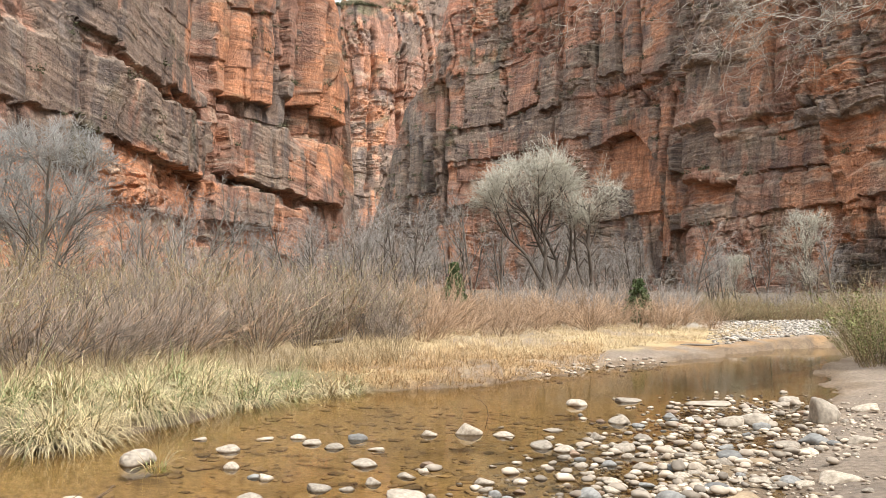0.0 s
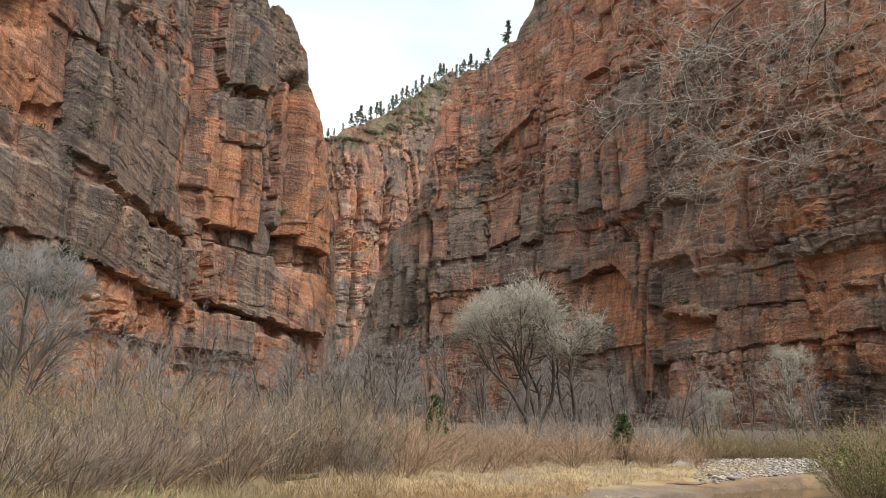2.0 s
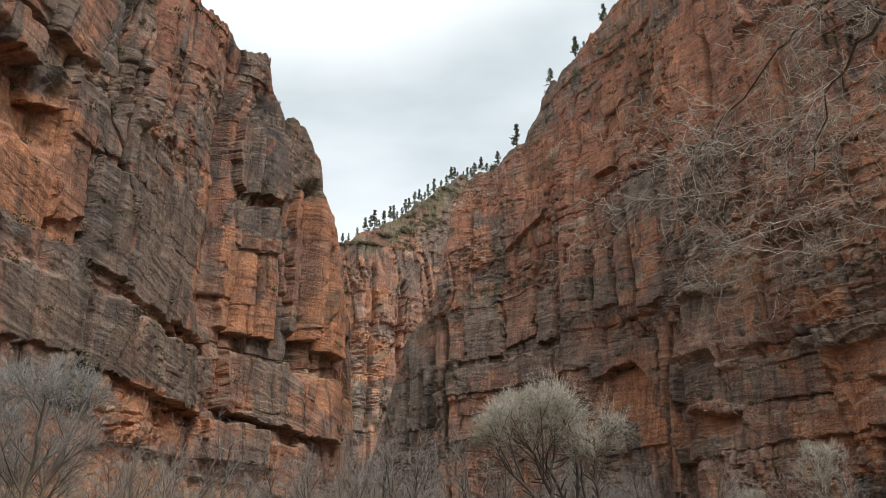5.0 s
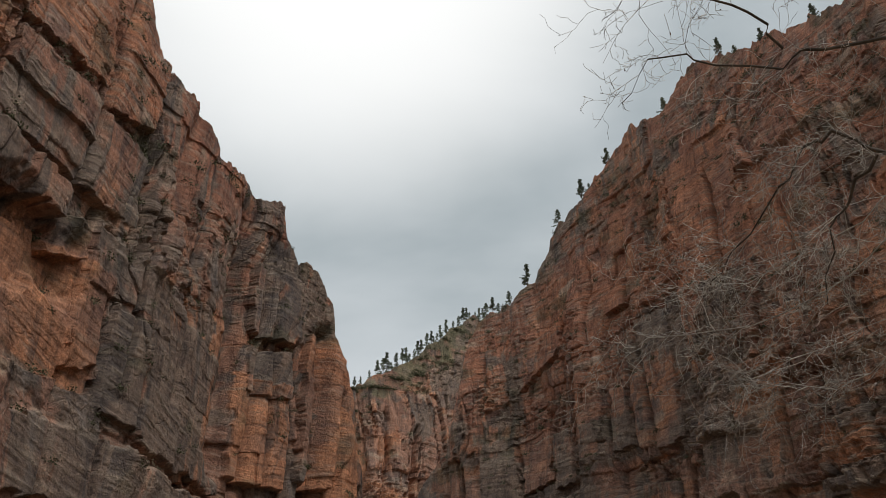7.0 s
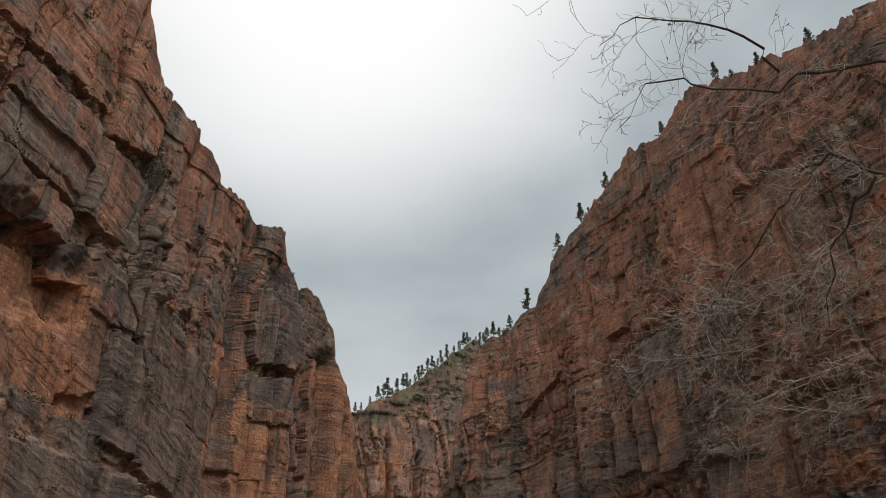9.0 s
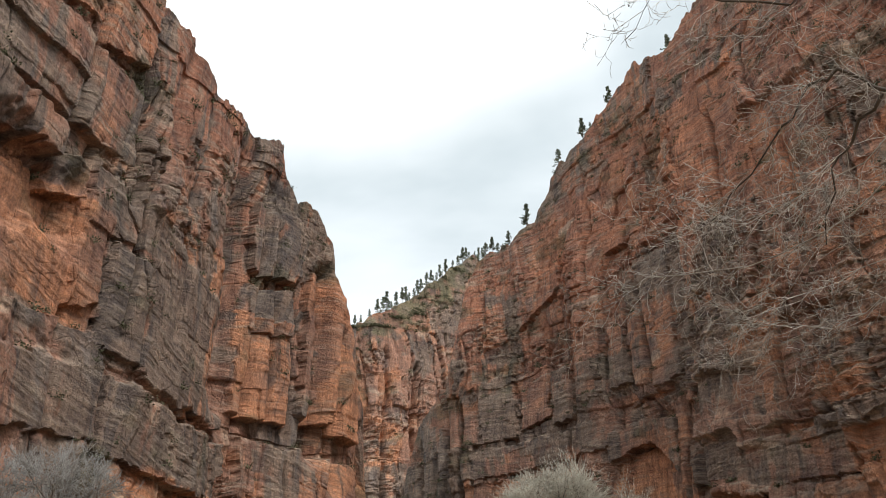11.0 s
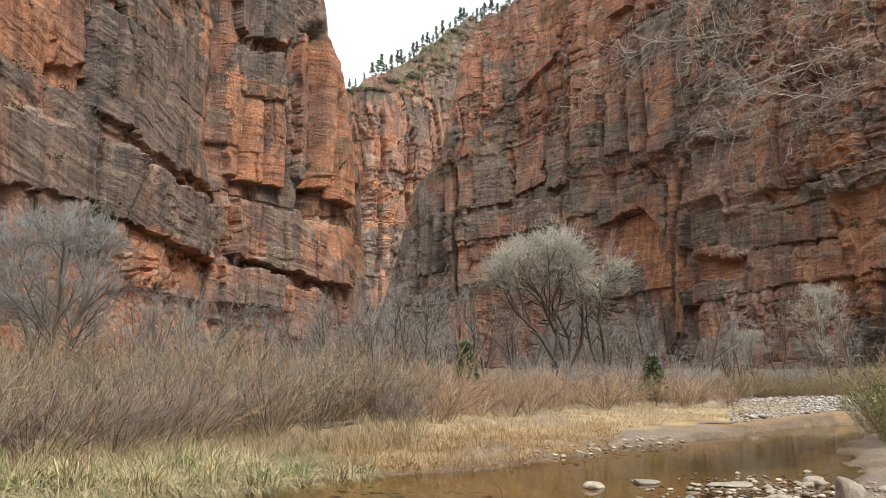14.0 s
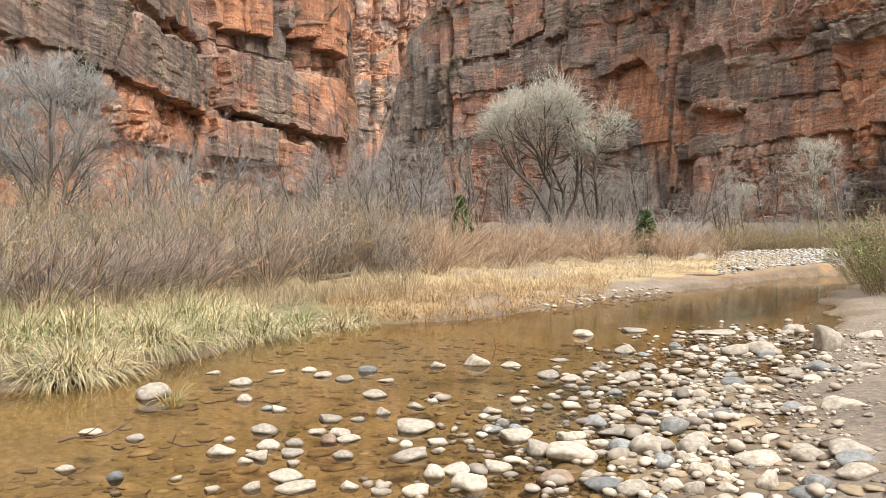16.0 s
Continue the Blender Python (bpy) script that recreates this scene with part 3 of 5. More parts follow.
RIGHT_COLUMNS = [
    (9.2, 10.9, 66, 66, 84, 84, 0.8, 0.4, -0.35), (7.3, 9.0, 60, 60, 78, 78, 0.7, 0.4, 0.25), (19, 25, 96, 94, 142, 140, 0.4, 0, -0.4),
    (25.2, 31, 86, 84, 120, 116, 0.5, 0.4, -0.3), (5.2, 8.7, 98, 107, 112, 118, 1.0, 1.4, 0.0), (14.8, 17.0, 60, 60, 100, 98, 0.5, 0.3, -0.15),
    (2.0, 4.6, 60, 60, 84, 82, 0.6, 0.4, 0.25), (4.8, 7.0, 62, 64, 80, 82, -0.5, 0, -0.4), (17.6, 22.6, 44, 42, 55, 53, 0.6, 0.8, 0.2)]
RIGHT_AZ, RIGHT_XYZ = cliff_wall(
    "cliff_wall_right", "broad dark red sandstone gorge wall with brushy ledges and an arched hollow", 860, 600,
    [(-5.2, 345), (-4.4, 300), (0, 255), (4.3, 240), (10.7, 208), (17.4, 180), (18.4, 170), (30, 140), (45, 115), (54, 104)],
    [(-5.2, 3), (-4.4, 7.1), (-2.6, 13.8), (-0.5, 16.8), (1.1, 23.4), (2.2, 26.0), (4.5, 26.8), (7.3, 29.1), (9.3, 32.5), (12.1, 34.5), (14.4, 36.7), (17.1, 38.9), (19.8, 39.2),
     (22.8, 41.8), (25.1, 42), (34.4, 42.3), (44, 43), (54, 44)],
    0.2, 19,
    plates=RIGHT_ARCH + RIGHT_SHELVES + RIGHT_COLUMNS,
    ledges=[(24, 36, 36, 0.5, 0.5), (22, 40, 60, 0.5, 0.5), (8, 17, 100, 0.6, 0.5), (4, 16, 24, 0.6, 0.8)],
    cracks=[(17.6, 10, 110, 0.9, 4.0, 0.5), (0.2, 12, 75, 1.0, 4.0, 0.3), (-1.6, 20, 60, 1.0, 4.0, 0.2), (8.5, 45, 90, 0.6, 2.5, 0.3), (14.7, 60, 120, 0.8, 3.0, -0.5), (11.6, 70, 110, 0.6, 2.0, 0.6),
            (21.5, 60, 130, 0.6, 2.0, 0.8), (27, 40, 110, 0.6, 2.0, 0.5), (16.0, 12, 75, 0.5, 2.5, 1.3), (-0.7, 42, 94, 0.8, 4.0, 0.1), (-2.4, 32, 66, 0.8, 4.0, 0.0), (13.3, 62, 88, 0.4, 2.0, 0.1)],
    fresh=[(28, 60, 10, 40, 0.22), (14.8, 66, 1.6, 10, 0.4), (22, 124, 6, 18, 0.4), (12, 118, 4, 14, 0.4), (22, 90, 16, 50, 0.15), (9, 80, 8, 40, 0.12), (1, 20, 3, 6, 0.5), (8, 126, 4, 12, 0.3)],
    stain=[(25, 32, 9, 16, 0.3), (20, 56, 6, 14, 0.2), (7, 66, 5, 16, 0.25), (9, 48, 5, 7, 0.2), (16.6, 96, 1.6, 9, 0.6), (6, 84, 4, 8, 0.2), (-2.6, 36, 2.6, 34, 0.4)],
    hollows=[], brush=0.3, streaks=0.7, rough=0.12, dense=(-5.2, 38), terrace=[(16.5, 40, 18, 80, 1.3), (-3, 17, 12, 60, 0.5), (0, 30, 84, 170, 0.6)])
FAR_AZ, FAR_XYZ = cliff_wall(
    "cliff_wall_far", "pale pink sandstone wall closing the gorge, wooded on top", 260, 340,
    [(-14, 430), (-6, 420), (0, 440), (6, 470), (10, 480)],
    [(-14, 20), (-7.7, 21.3), (-6.2, 21.9), (-3.6, 23.0), (-0.4, 25.1), (1.5, 26.1), (4.5, 26.5), (10, 27)],
    0.12, 41, fresh=[(-4, 120, 4, 40, 0.3)], cracks=[(-3.2, 30, 150, 2, 6, 0.4), (-5.2, 60, 160, 1.5, 5, 0.2)], relief=1.5, brush=1.0, pale=0.1, stain=[(-5, 50, 3.5, 60, 0.6)], streaks=0.7)
# the gorge goes on behind and beside the camera
cliff_wall("cliff_wall_back", "red sandstone gorge wall behind the river bend", 240, 90,
                  [(53, 104), (80, 110), (130, 150), (180, 200), (230, 130), (280, 80), (311, 77)],
                  [(53, 44), (70, 36), (110, 30), (180, 26), (260, 34), (300, 48), (311, 57)], 0.08, 63)

# ---- ground and river ----
FAR_SHORE = [(60, 40), (30, 37.5), (20, 34.5), (15.2, 31.9), (13.3, 30.7), (8.5, 25), (4.9, 21.2), (2.8, 18.7), (0.2, 15.8), (-1.55, 14.8), (-2.75, 13.35), (-3.7, 10.9), (-4.1, 9.1), (-4.9, 8.4), (-9, 5), (-20, -4), (-40, -30)]
NEAR_SHORE = [(-30, -40), (-12, -9), (-5, -1), (-2.2, 2.2), (0.4, 4.1), (2.0, 5.2), (2.6, 6.6), (3.4, 8.5), (4.8, 11.0), (6.3, 12.9), (8.5, 16.6), (9.8, 20), (12.5, 24), (17, 28.5), (30, 33), (60, 34)]


def river_depth(x, y):
    """Metres from the water's edge: positive in the river."""
    loop = np.array(FAR_SHORE + NEAR_SHORE, float)
    nxt = np.roll(loop, -1, 0)
    best = np.full(x.shape, 1e9)
    inside = np.zeros(x.shape, bool)
    for (x0, y0), (x1, y1) in zip(loop, nxt):
        dx, dy = x1 - x0, y1 - y0
        t = np.clip(((x - x0) * dx + (y - y0) * dy) / (dx * dx + dy * dy), 0, 1)
        best = np.minimum(best, np.hypot(x - x0 - t * dx, y - y0 - t * dy))
        if dy:
            inside ^= ((y0 > y) != (y1 > y)) & (x < x0 + (y - y0) * dx / dy)
    return np.where(inside, best, -best)


def across(x, y):
    """True beyond the middle of the river."""
    fx = np.interp(y, [p[1] for p in FAR_SHORE][::-1], [p[0] for p in FAR_SHORE][::-1])
    nx = np.interp(y, [p[1] for p in NEAR_SHORE], [p[0] for p in NEAR_SHORE])
    return x < (fx + nx) / 2


def ground_height(x, y):
    wob = 0.35 * fbm(x / 1.6, y / 1.6, 3, 81)
    k = river_depth(x, y) + wob
    r = np.hypot(x, y)
    far = across(x, y)
    bed = -0.07 - 0.22 * smooth(0.0, 3.0, k) + 0.03 * fbm(x / 0.5, y / 0.5, 3, 82)
    bar = np.exp(-(((x - 2.2) / 2.6) ** 2 + ((y - 8.3) / 4.0) ** 2))
    bed = bed + 0.115 * bar - 0.45 * smooth(17, 26, r) * smooth(0.4, 2.5, k)
    cut = np.where(far, 0.28 * smooth(0, 0.9, -k) + 0.25 * smooth(1.0, 7.0, -k), 0.14 * smooth(0, 1.6, -k) + 0.12 * smooth(1.5, 6, -k))
    sandy = far & (x > 1.5) & (x < 40)
    cut = np.where(sandy, 0.12 * smooth(0, 1.2, -k) + 0.25 * smooth(1.2, 9.0, -k), cut)
    land = cut + 0.5 * smooth(12, 60, r) + 3.0 * smooth(60, 160, r) + 0.05 * fbm(x / 1.1, y / 1.1, 4, 83) * smooth(0, 1, -k) + 0.4 * fbm(x / 14, y / 14, 3, 84) * smooth(15, 60, r)
    land = land + 0.012 * fbm(x / 0.16, y / 0.16, 3, 86) * (r < 30)
    return np.where(k > 0, bed, np.minimum(land, 40)), k


g_az = np.radians(np.concatenate([np.linspace(-180, -42, 40, endpoint=False), np.linspace(-42, 42, 320, endpoint=False), np.linspace(42, 180, 40)]))
g_r = np.concatenate([[0.02], np.geomspace(0.8, 900, 330)])
gx, gy = g_r[:, None] * np.sin(g_az)[None], g_r[:, None] * np.cos(g_az)[None]
gz, gk = ground_height(gx, gy)
far_side = across(gx, gy)


def survey(x, y):
    """Height of the ground, metres into the river (negative on land), and whether it is across the river."""
    i = min(max(int(np.searchsorted(g_r, math.hypot(x, y))), 1), len(g_r) - 1)
    j = min(max(int(np.searchsorted(g_az, math.atan2(x, y))), 1), len(g_az) - 1)
    u = min(max((math.hypot(x, y) - g_r[i - 1]) / (g_r[i] - g_r[i - 1]), 0), 1)
    w = (math.atan2(x, y) - g_az[j - 1]) / (g_az[j] - g_az[j - 1])
    z, k = (float((a[i - 1, j - 1] * (1 - w) + a[i - 1, j] * w) * (1 - u) + (a[i, j - 1] * (1 - w) + a[i, j] * w) * u) for a in (gz, gk))
    return z, k, bool(far_side[i, j])


def place(x, y):
    return survey(x, y)[0]


SAND, WETSAND, STRAW, LITTER, SILT = (np.array(c) for c in ((0.225, 0.178, 0.14), (0.16, 0.115, 0.08), (0.38, 0.29, 0.165), (0.15, 0.115, 0.08), (0.27, 0.20, 0.12)))
gcol = np.broadcast_to(SAND, gx.shape + (3,)).copy()
gcol = blend(gcol, STRAW, far_side * smooth(-0.2, 0.5, fbm(gx / 2, gy / 2, 4, 90) + 0.3 * smooth(0.5, 3, -gk) - 0.9 * (gx > 2.5) * (gk > -1.3)))
gcol = blend(gcol, np.array((0.29, 0.175, 0.085)), 0.85 * far_side * smooth(0.1, 0.6, fbm(gx / 1.5, gy / 1.5, 4, 94)) * (gk > -3.5))
gcol = blend(gcol, np.array((0.12, 0.105, 0.055)), 0.8 * far_side * (gx < -1.5) * (1 - smooth(1.6, 3.0, -gk)))
gcol = blend(gcol, LITTER, far_side * smooth(5.5, 9, -gk) * (0.7 + 0.3 * fbm(gx / 3, gy / 3, 3, 91)))
gcol = blend(gcol, LITTER, smooth(45, 80, np.hypot(gx, gy)))
gravel = np.exp(-(((gx - 19) / 7) ** 2 + ((gy - 43) / 8) ** 2)) + 0.5 * np.exp(-(((gx - 4.2) / 2.2) ** 2 + ((gy - 20.6) / 0.7) ** 2))
gcol = blend(gcol, np.array((0.33, 0.295, 0.255)), smooth(0.25, 0.6, gravel + 0.2 * fbm(gx, gy, 3, 95)))
gcol = blend(gcol, WETSAND, smooth(-0.7, 0.0, gk + 0.25 * fbm(gx / 0.6, gy / 0.6, 3, 92)))
gcol = blend(gcol, SILT, smooth(0.0, 0.8, gk))
gcol = blend(gcol, np.array((0.10, 0.088, 0.058)), smooth(0.3, 1.8, gk) * smooth(15, 23, np.hypot(gx, gy)))
ground = new("ground", grid_mesh("ground", np.stack([gx, gy, gz], -1), earth_mat, gcol))
tagged(ground, "sandy river banks with dry grass and leaf litter", "ground", kind="structure")

water_mat, nodes, links, bsdf = material("shallow_water")
nodes.remove(bsdf)
co = nodes.new("ShaderNodeTexCoord").outputs["Object"]
ripple_sum = nodes.new("ShaderNodeMath")
ripple_sum.operation = "MULTIPLY_ADD"
ripple_sum.inputs[1].default_value = 0.22
links.new(noise_node(nodes, links, co, 9.0, 3, (0.55, 1.4, 1)), ripple_sum.inputs[0])
links.new(noise_node(nodes, links, co, 1.6, 3, (1, 1.3, 1)), ripple_sum.inputs[2])
ripple = bump_node(nodes, links, ripple_sum.outputs[0], 0.045, 0.06)
gloss = nodes.new("ShaderNodeBsdfGlossy")
gloss.inputs["Roughness"].default_value = 0.015
clear = nodes.new("ShaderNodeBsdfTransparent")
clear.inputs["Color"].default_value = (0.86, 0.77, 0.58, 1)
fres = nodes.new("ShaderNodeFresnel")
fres.inputs["IOR"].default_value = 1.33
both = nodes.new("ShaderNodeMixShader")
links.new(ripple, gloss.inputs["Normal"])
links.new(ripple, fres.inputs["Normal"])
links.new(fres.outputs[0], both.inputs[0])
links.new(clear.outputs[0], both.inputs[1])
links.new(gloss.outputs[0], both.inputs[2])
links.new(both.outputs[0], nodes["Material Output"].inputs["Surface"])
river = new("water", mesh_from("water", [(-60, -50, 0), (70, -50, 0), (70, 60, 0), (-60, 60, 0)], [(0, 1, 2, 3)], water_mat))
tagged(river, "shallow clear brown river over a stony bed", "river", kind="structure")

# ---- plants ----
bark_dark = speckled("dark_bark", (0.05, 0.04, 0.033), (0.15, 0.12, 0.095), 6, stretch=(1, 1, 0.2), bump=0.02)
bark_pale = speckled("pale_bark", (0.13, 0.112, 0.096), (0.25, 0.22, 0.185), 5, stretch=(1, 1, 0.3), bump=0.02)
twig_pale = speckled("pale_twigs", (0.30, 0.277, 0.23), (0.47, 0.437, 0.36), 2, island=0.25)
twig_blue = speckled("grey_twigs", (0.19, 0.182, 0.17), (0.33, 0.315, 0.295), 2, island=0.25)
twig_grey = speckled("brown_grey_twigs", (0.165, 0.148, 0.135), (0.33, 0.298, 0.27), 2, island=0.3, obj=0.15)
twig_near = speckled("lichened_twigs", (0.24, 0.205, 0.175), (0.60, 0.56, 0.50), 3, island=0.45)
stem_red = speckled("willow_stems", (0.21, 0.135, 0.086), (0.45, 0.315, 0.21), 1.2, island=0.5, obj=0.18)
stem_grey = speckled("grey_brown_stems", (0.12, 0.093, 0.076), (0.32, 0.255, 0.208), 1.2, island=0.6, obj=0.2)
stem_olive = speckled("olive_stems", (0.13, 0.092, 0.055), (0.30, 0.225, 0.13), 1.2, island=0.5, obj=0.2)
leaf_yellow = speckled("yellowing_leaves", (0.22, 0.205, 0.10), (0.44, 0.41, 0.25), 3, island=0.3, roughness=0.6)
leaf_green = speckled("willow_leaves", (0.105, 0.13, 0.04), (0.26, 0.27, 0.10), 3, island=0.35, roughness=0.6)
leaf_dry = speckled("dry_leaves", (0.10, 0.05, 0.03), (0.20, 0.11, 0.06), 3, island=0.3)
needle = speckled("needles", (0.085, 0.102, 0.07), (0.22, 0.245, 0.175), 3, island=0.35, obj=0.15)
grass_straw = speckled("straw_blades", (0.27, 0.205, 0.105), (0.66, 0.56, 0.35), 2, island=0.6, roughness=0.7)
grass_rust = speckled("rusty_blades", (0.27, 0.165, 0.08), (0.52, 0.36, 0.19), 2, island=0.5, roughness=0.7)
grass_gold = speckled("golden_blades", (0.36, 0.27, 0.155), (0.62, 0.49, 0.31), 2, island=0.5, roughness=0.7)
reed_brown = speckled("brown_reeds", (0.20, 0.145, 0.08), (0.46, 0.36, 0.215), 2, island=0.5, roughness=0.75)
grass_green = speckled("green_blades", (0.10, 0.135, 0.04), (0.30, 0.34, 0.15), 2, island=0.45, roughness=0.6)
juniper_green = speckled("juniper_scales", (0.055, 0.085, 0.033), (0.135, 0.175, 0.075), 3, island=0.35)
brush_green = speckled("cliff_brush_leaves", (0.055, 0.058, 0.032), (0.14, 0.135, 0.075), 2, island=0.35)


def turned(d, angle, rng):
    """d bent by an angle about a random axis across it."""
    side = d.cross(Vector((rng.uniform(-1, 1), rng.uniform(-1, 1), rng.uniform(-1, 1))))
    if side.length < 1e-3:
        side = Vector((1, 0, 0))
    return (Matrix.Rotation(angle, 3, side.normalized()) @ d).normalized()


def grow(levels, p, d, length, r, level, rng, plan, hull=None):
    """Branches, level by level. plan[level]: (children, shortest and longest share, angle, bend, upward pull, steps, earliest place)."""
    kids, lo, hi, angle, bend, pull, steps, early = plan[level]
    if hull and level > 1 and p.z < hull[3] - 0.2:
        return
    pts, radii = [p.copy()], [r]
    q, way = p.copy(), d.copy()
    for i in range(steps):
        way = turned(way, rng.gauss(0, bend), rng)
        way = (way + Vector((0, 0, pull))).normalized()
        q = q + way * (length / steps)
        if hull and level and i and (((q.x - hull[4]) ** 2 + q.y ** 2) / hull[0] ** 2 + ((q.z - hull[1]) / hull[2]) ** 2 > rng.uniform(0.85, 1.1) * (1 + 0.9 * noise.noise(q * 0.33)) or (level > 1 and q.z < hull[3])):
            break
        pts.append(q.copy())
        radii.append(max(r * (1 - 0.62 * (i + 1) / steps), plan[-1]))
    steps = len(pts) - 1
    if steps < 1:
        return
    levels.setdefault(level, []).append((pts, radii))
    if level + 1 < len(plan) - 1:
        for c in range(kids):
            f = early + (1 - early) * (c + rng.random()) / kids
            k = min(int(f * steps), steps - 1)
            at = pts[k].lerp(pts[k + 1], f * steps - k)
            grow(levels, at, turned((pts[k + 1] - pts[k]).normalized(), rng.uniform(0.6, 1.25) * angle, rng), length * rng.uniform(lo, hi),
                 max(radii[k] * 0.55, plan[-1]), level + 1, rng, plan, hull)


def leaves(branches, count, size, rng, droop=0.0):
    verts, faces = [], []
    for _ in range(count):
        pts, _r = branches[rng.randrange(len(branches))]
        k = rng.randrange(len(pts) - 1)
        p = pts[k].lerp(pts[k + 1], rng.random())
        a = Vector((rng.uniform(-1, 1), rng.uniform(-1, 1), rng.uniform(-1, 1) - droop)).normalized()
        b = turned(a, 1.57, rng)
        s = size * rng.uniform(0.6, 1.4)
        n = len(verts)
        verts += [p, p + a * s * 0.5 + b * s * 0.22, p + a * s, p + a * s * 0.5 - b * s * 0.22]
        faces.append((n, n + 1, n + 2, n + 3))
    return verts, faces


def bare_tree(name, seed, plan, stems, height, lean, bark, twig, label, category="tree", leafy=None, wood_levels=2, sides=5, hull=None, girth=None):
    """A leafless tree: trunks and limbs, and a crown of twigs."""
    rng = random.Random(seed)
    levels = {}
    for i in range(stems):
        a = 2 * math.pi * (i + rng.random()) / stems
        d = Vector((math.cos(a) * lean, math.sin(a) * lean, 1)).normalized()
        grow(levels, Vector((math.cos(a) * 0.12 * (stems > 1), math.sin(a) * 0.12 * (stems > 1), -0.2)), d, height * rng.uniform(0.85, 1.1), girth or height * 0.014 + 0.02, 0, rng, plan, hull)
    root = new(name)
    tagged(root, label, category)
    part("trunk", mesh_from(name + "_trunk", *tubes(levels[0], sides + 2), bark), root)
    wood = sum((levels.get(k, []) for k in range(1, wood_levels)), [])
    if wood:
        tagged(part("limb_tangle", mesh_from(name + "_limbs", *tubes(wood, sides), bark), root), kind="stuff")
    fine = sum((levels.get(k, []) for k in range(wood_levels, len(plan))), [])
    tagged(part("crown", mesh_from(name + "_crown", *tubes(fine, 3), twig), root), kind="stuff")
    if leafy:
        tagged(part("foliage", mesh_from(name + "_foliage", *leaves(fine, leafy[0], leafy[1], rng), leafy[2]), root), kind="stuff")
    return root


def shrub(name, seed, stems, height, spread, stem_mat, label, twigs=4, leafy=None, radius=0.006, base=0.25):
    """Many thin stems from one base, with short side twigs."""
    rng = random.Random(seed)
    main, side = [], []
    for _ in range(stems):
        a, ro = rng.uniform(0, 2 * math.pi), base * math.sqrt(rng.random())
        p = Vector((math.cos(a) * ro, math.sin(a) * ro, -0.05))
        d = Vector((math.cos(a) * spread * rng.random(), math.sin(a) * spread * rng.random(), 1)).normalized()
        n, h = 4, height * rng.uniform(0.5, 1.1)
        pts, way = [p], d
        for i in range(n):
            way = turned(way, rng.gauss(0, 0.10), rng)
            way = (way + Vector((math.cos(a) * 0.03, math.sin(a) * 0.03, -0.01))).normalized()
            pts.append(pts[-1] + way * (h / n))
        main.append((pts, [radius * (1.2 - 0.2 * i) for i in range(n + 1)]))
        for _k in range(twigs):
            j = rng.randrange(1, n)
            w = turned((pts[j + 1] - pts[j]).normalized(), rng.uniform(0.25, 0.6), rng)
            q = pts[j].lerp(pts[j + 1], rng.random())
            side.append(([q, q + w * h * rng.uniform(0.14, 0.34)], [radius * 0.65, radius * 0.45]))
    root = new(name)
    tagged(root, label, "shrub")
    tagged(part("stem_clump", mesh_from(name + "_stems", *tubes(main, 3), stem_mat), root), kind="stuff")
    tagged(part("twig_tangle", mesh_from(name + "_twigs", *tubes(side, 3), stem_mat), root), kind="stuff")
    if leafy:
        tagged(part("foliage", mesh_from(name + "_foliage", *leaves(side + main, leafy[0], leafy[1], rng), leafy[2]), root), kind="stuff")
    return root


def blades(rng, count, base, length, width, arch, upright=0.5, lowest=-0.12):
    """Arched grass blades from one clump, each with its own lean and droop: verts and faces."""
    verts, faces = [], []
    for _ in range(count):
        a, lean_to = rng.uniform(0, 2 * math.pi), rng.uniform(0, 2 * math.pi)
        r0 = base * math.sqrt(rng.random())
        p = Vector((math.cos(a) * r0, math.sin(a) * r0, -0.03))
        out = (Vector((math.cos(a), math.sin(a), 0)) * r0 / base + Vector((math.cos(lean_to), math.sin(lean_to), 0)) * 0.8).normalized()
        side = Vector((-out.y, out.x, rng.uniform(-0.4, 0.4))).normalized()
        tilt = rng.uniform(0.0, 1.3 - upright)
        way = (out * math.sin(tilt) + Vector((0, 0, math.cos(tilt)))).normalized()
        L, n = length * rng.uniform(0.4, 1.2), 4
        bend = arch * rng.uniform(0.2, 1.3)
        b = len(verts)
        for i in range(n + 1):
            w = width * (1 - 0.85 * i / n)
            verts += [p - side * w, p + side * w]
            way = (way + out * bend * 0.2 + Vector((rng.gauss(0, 0.12), rng.gauss(0, 0.12), -bend * 0.45 * (i / n + 0.2)))).normalized()
            p = p + way * (L / n)
            p.z = max(p.z, lowest)
        for i in range(n):
            faces.append((b + 2 * i, b + 2 * i + 1, b + 2 * i + 3, b + 2 * i + 2))
    return verts, faces


def shifted(vf, offset, scale=1.0, turn=0.0):
    m = Matrix.Translation(offset) @ Matrix.Rotation(turn, 4, "Z") @ Matrix.Scale(scale, 4)
    return [m @ v for v in vf[0]], vf[1]


def gather(pieces):
    verts, faces = [], []
    for v, f in pieces:
        n = len(verts)
        verts += v
        faces += [tuple(i + n for i in q) for q in f]
    return verts, faces


def at_heading(az, r, dz=0.0):
    h = heading(az)
    return Vector((h.x * r, h.y * r, place(h.x * r, h.y * r) + dz))


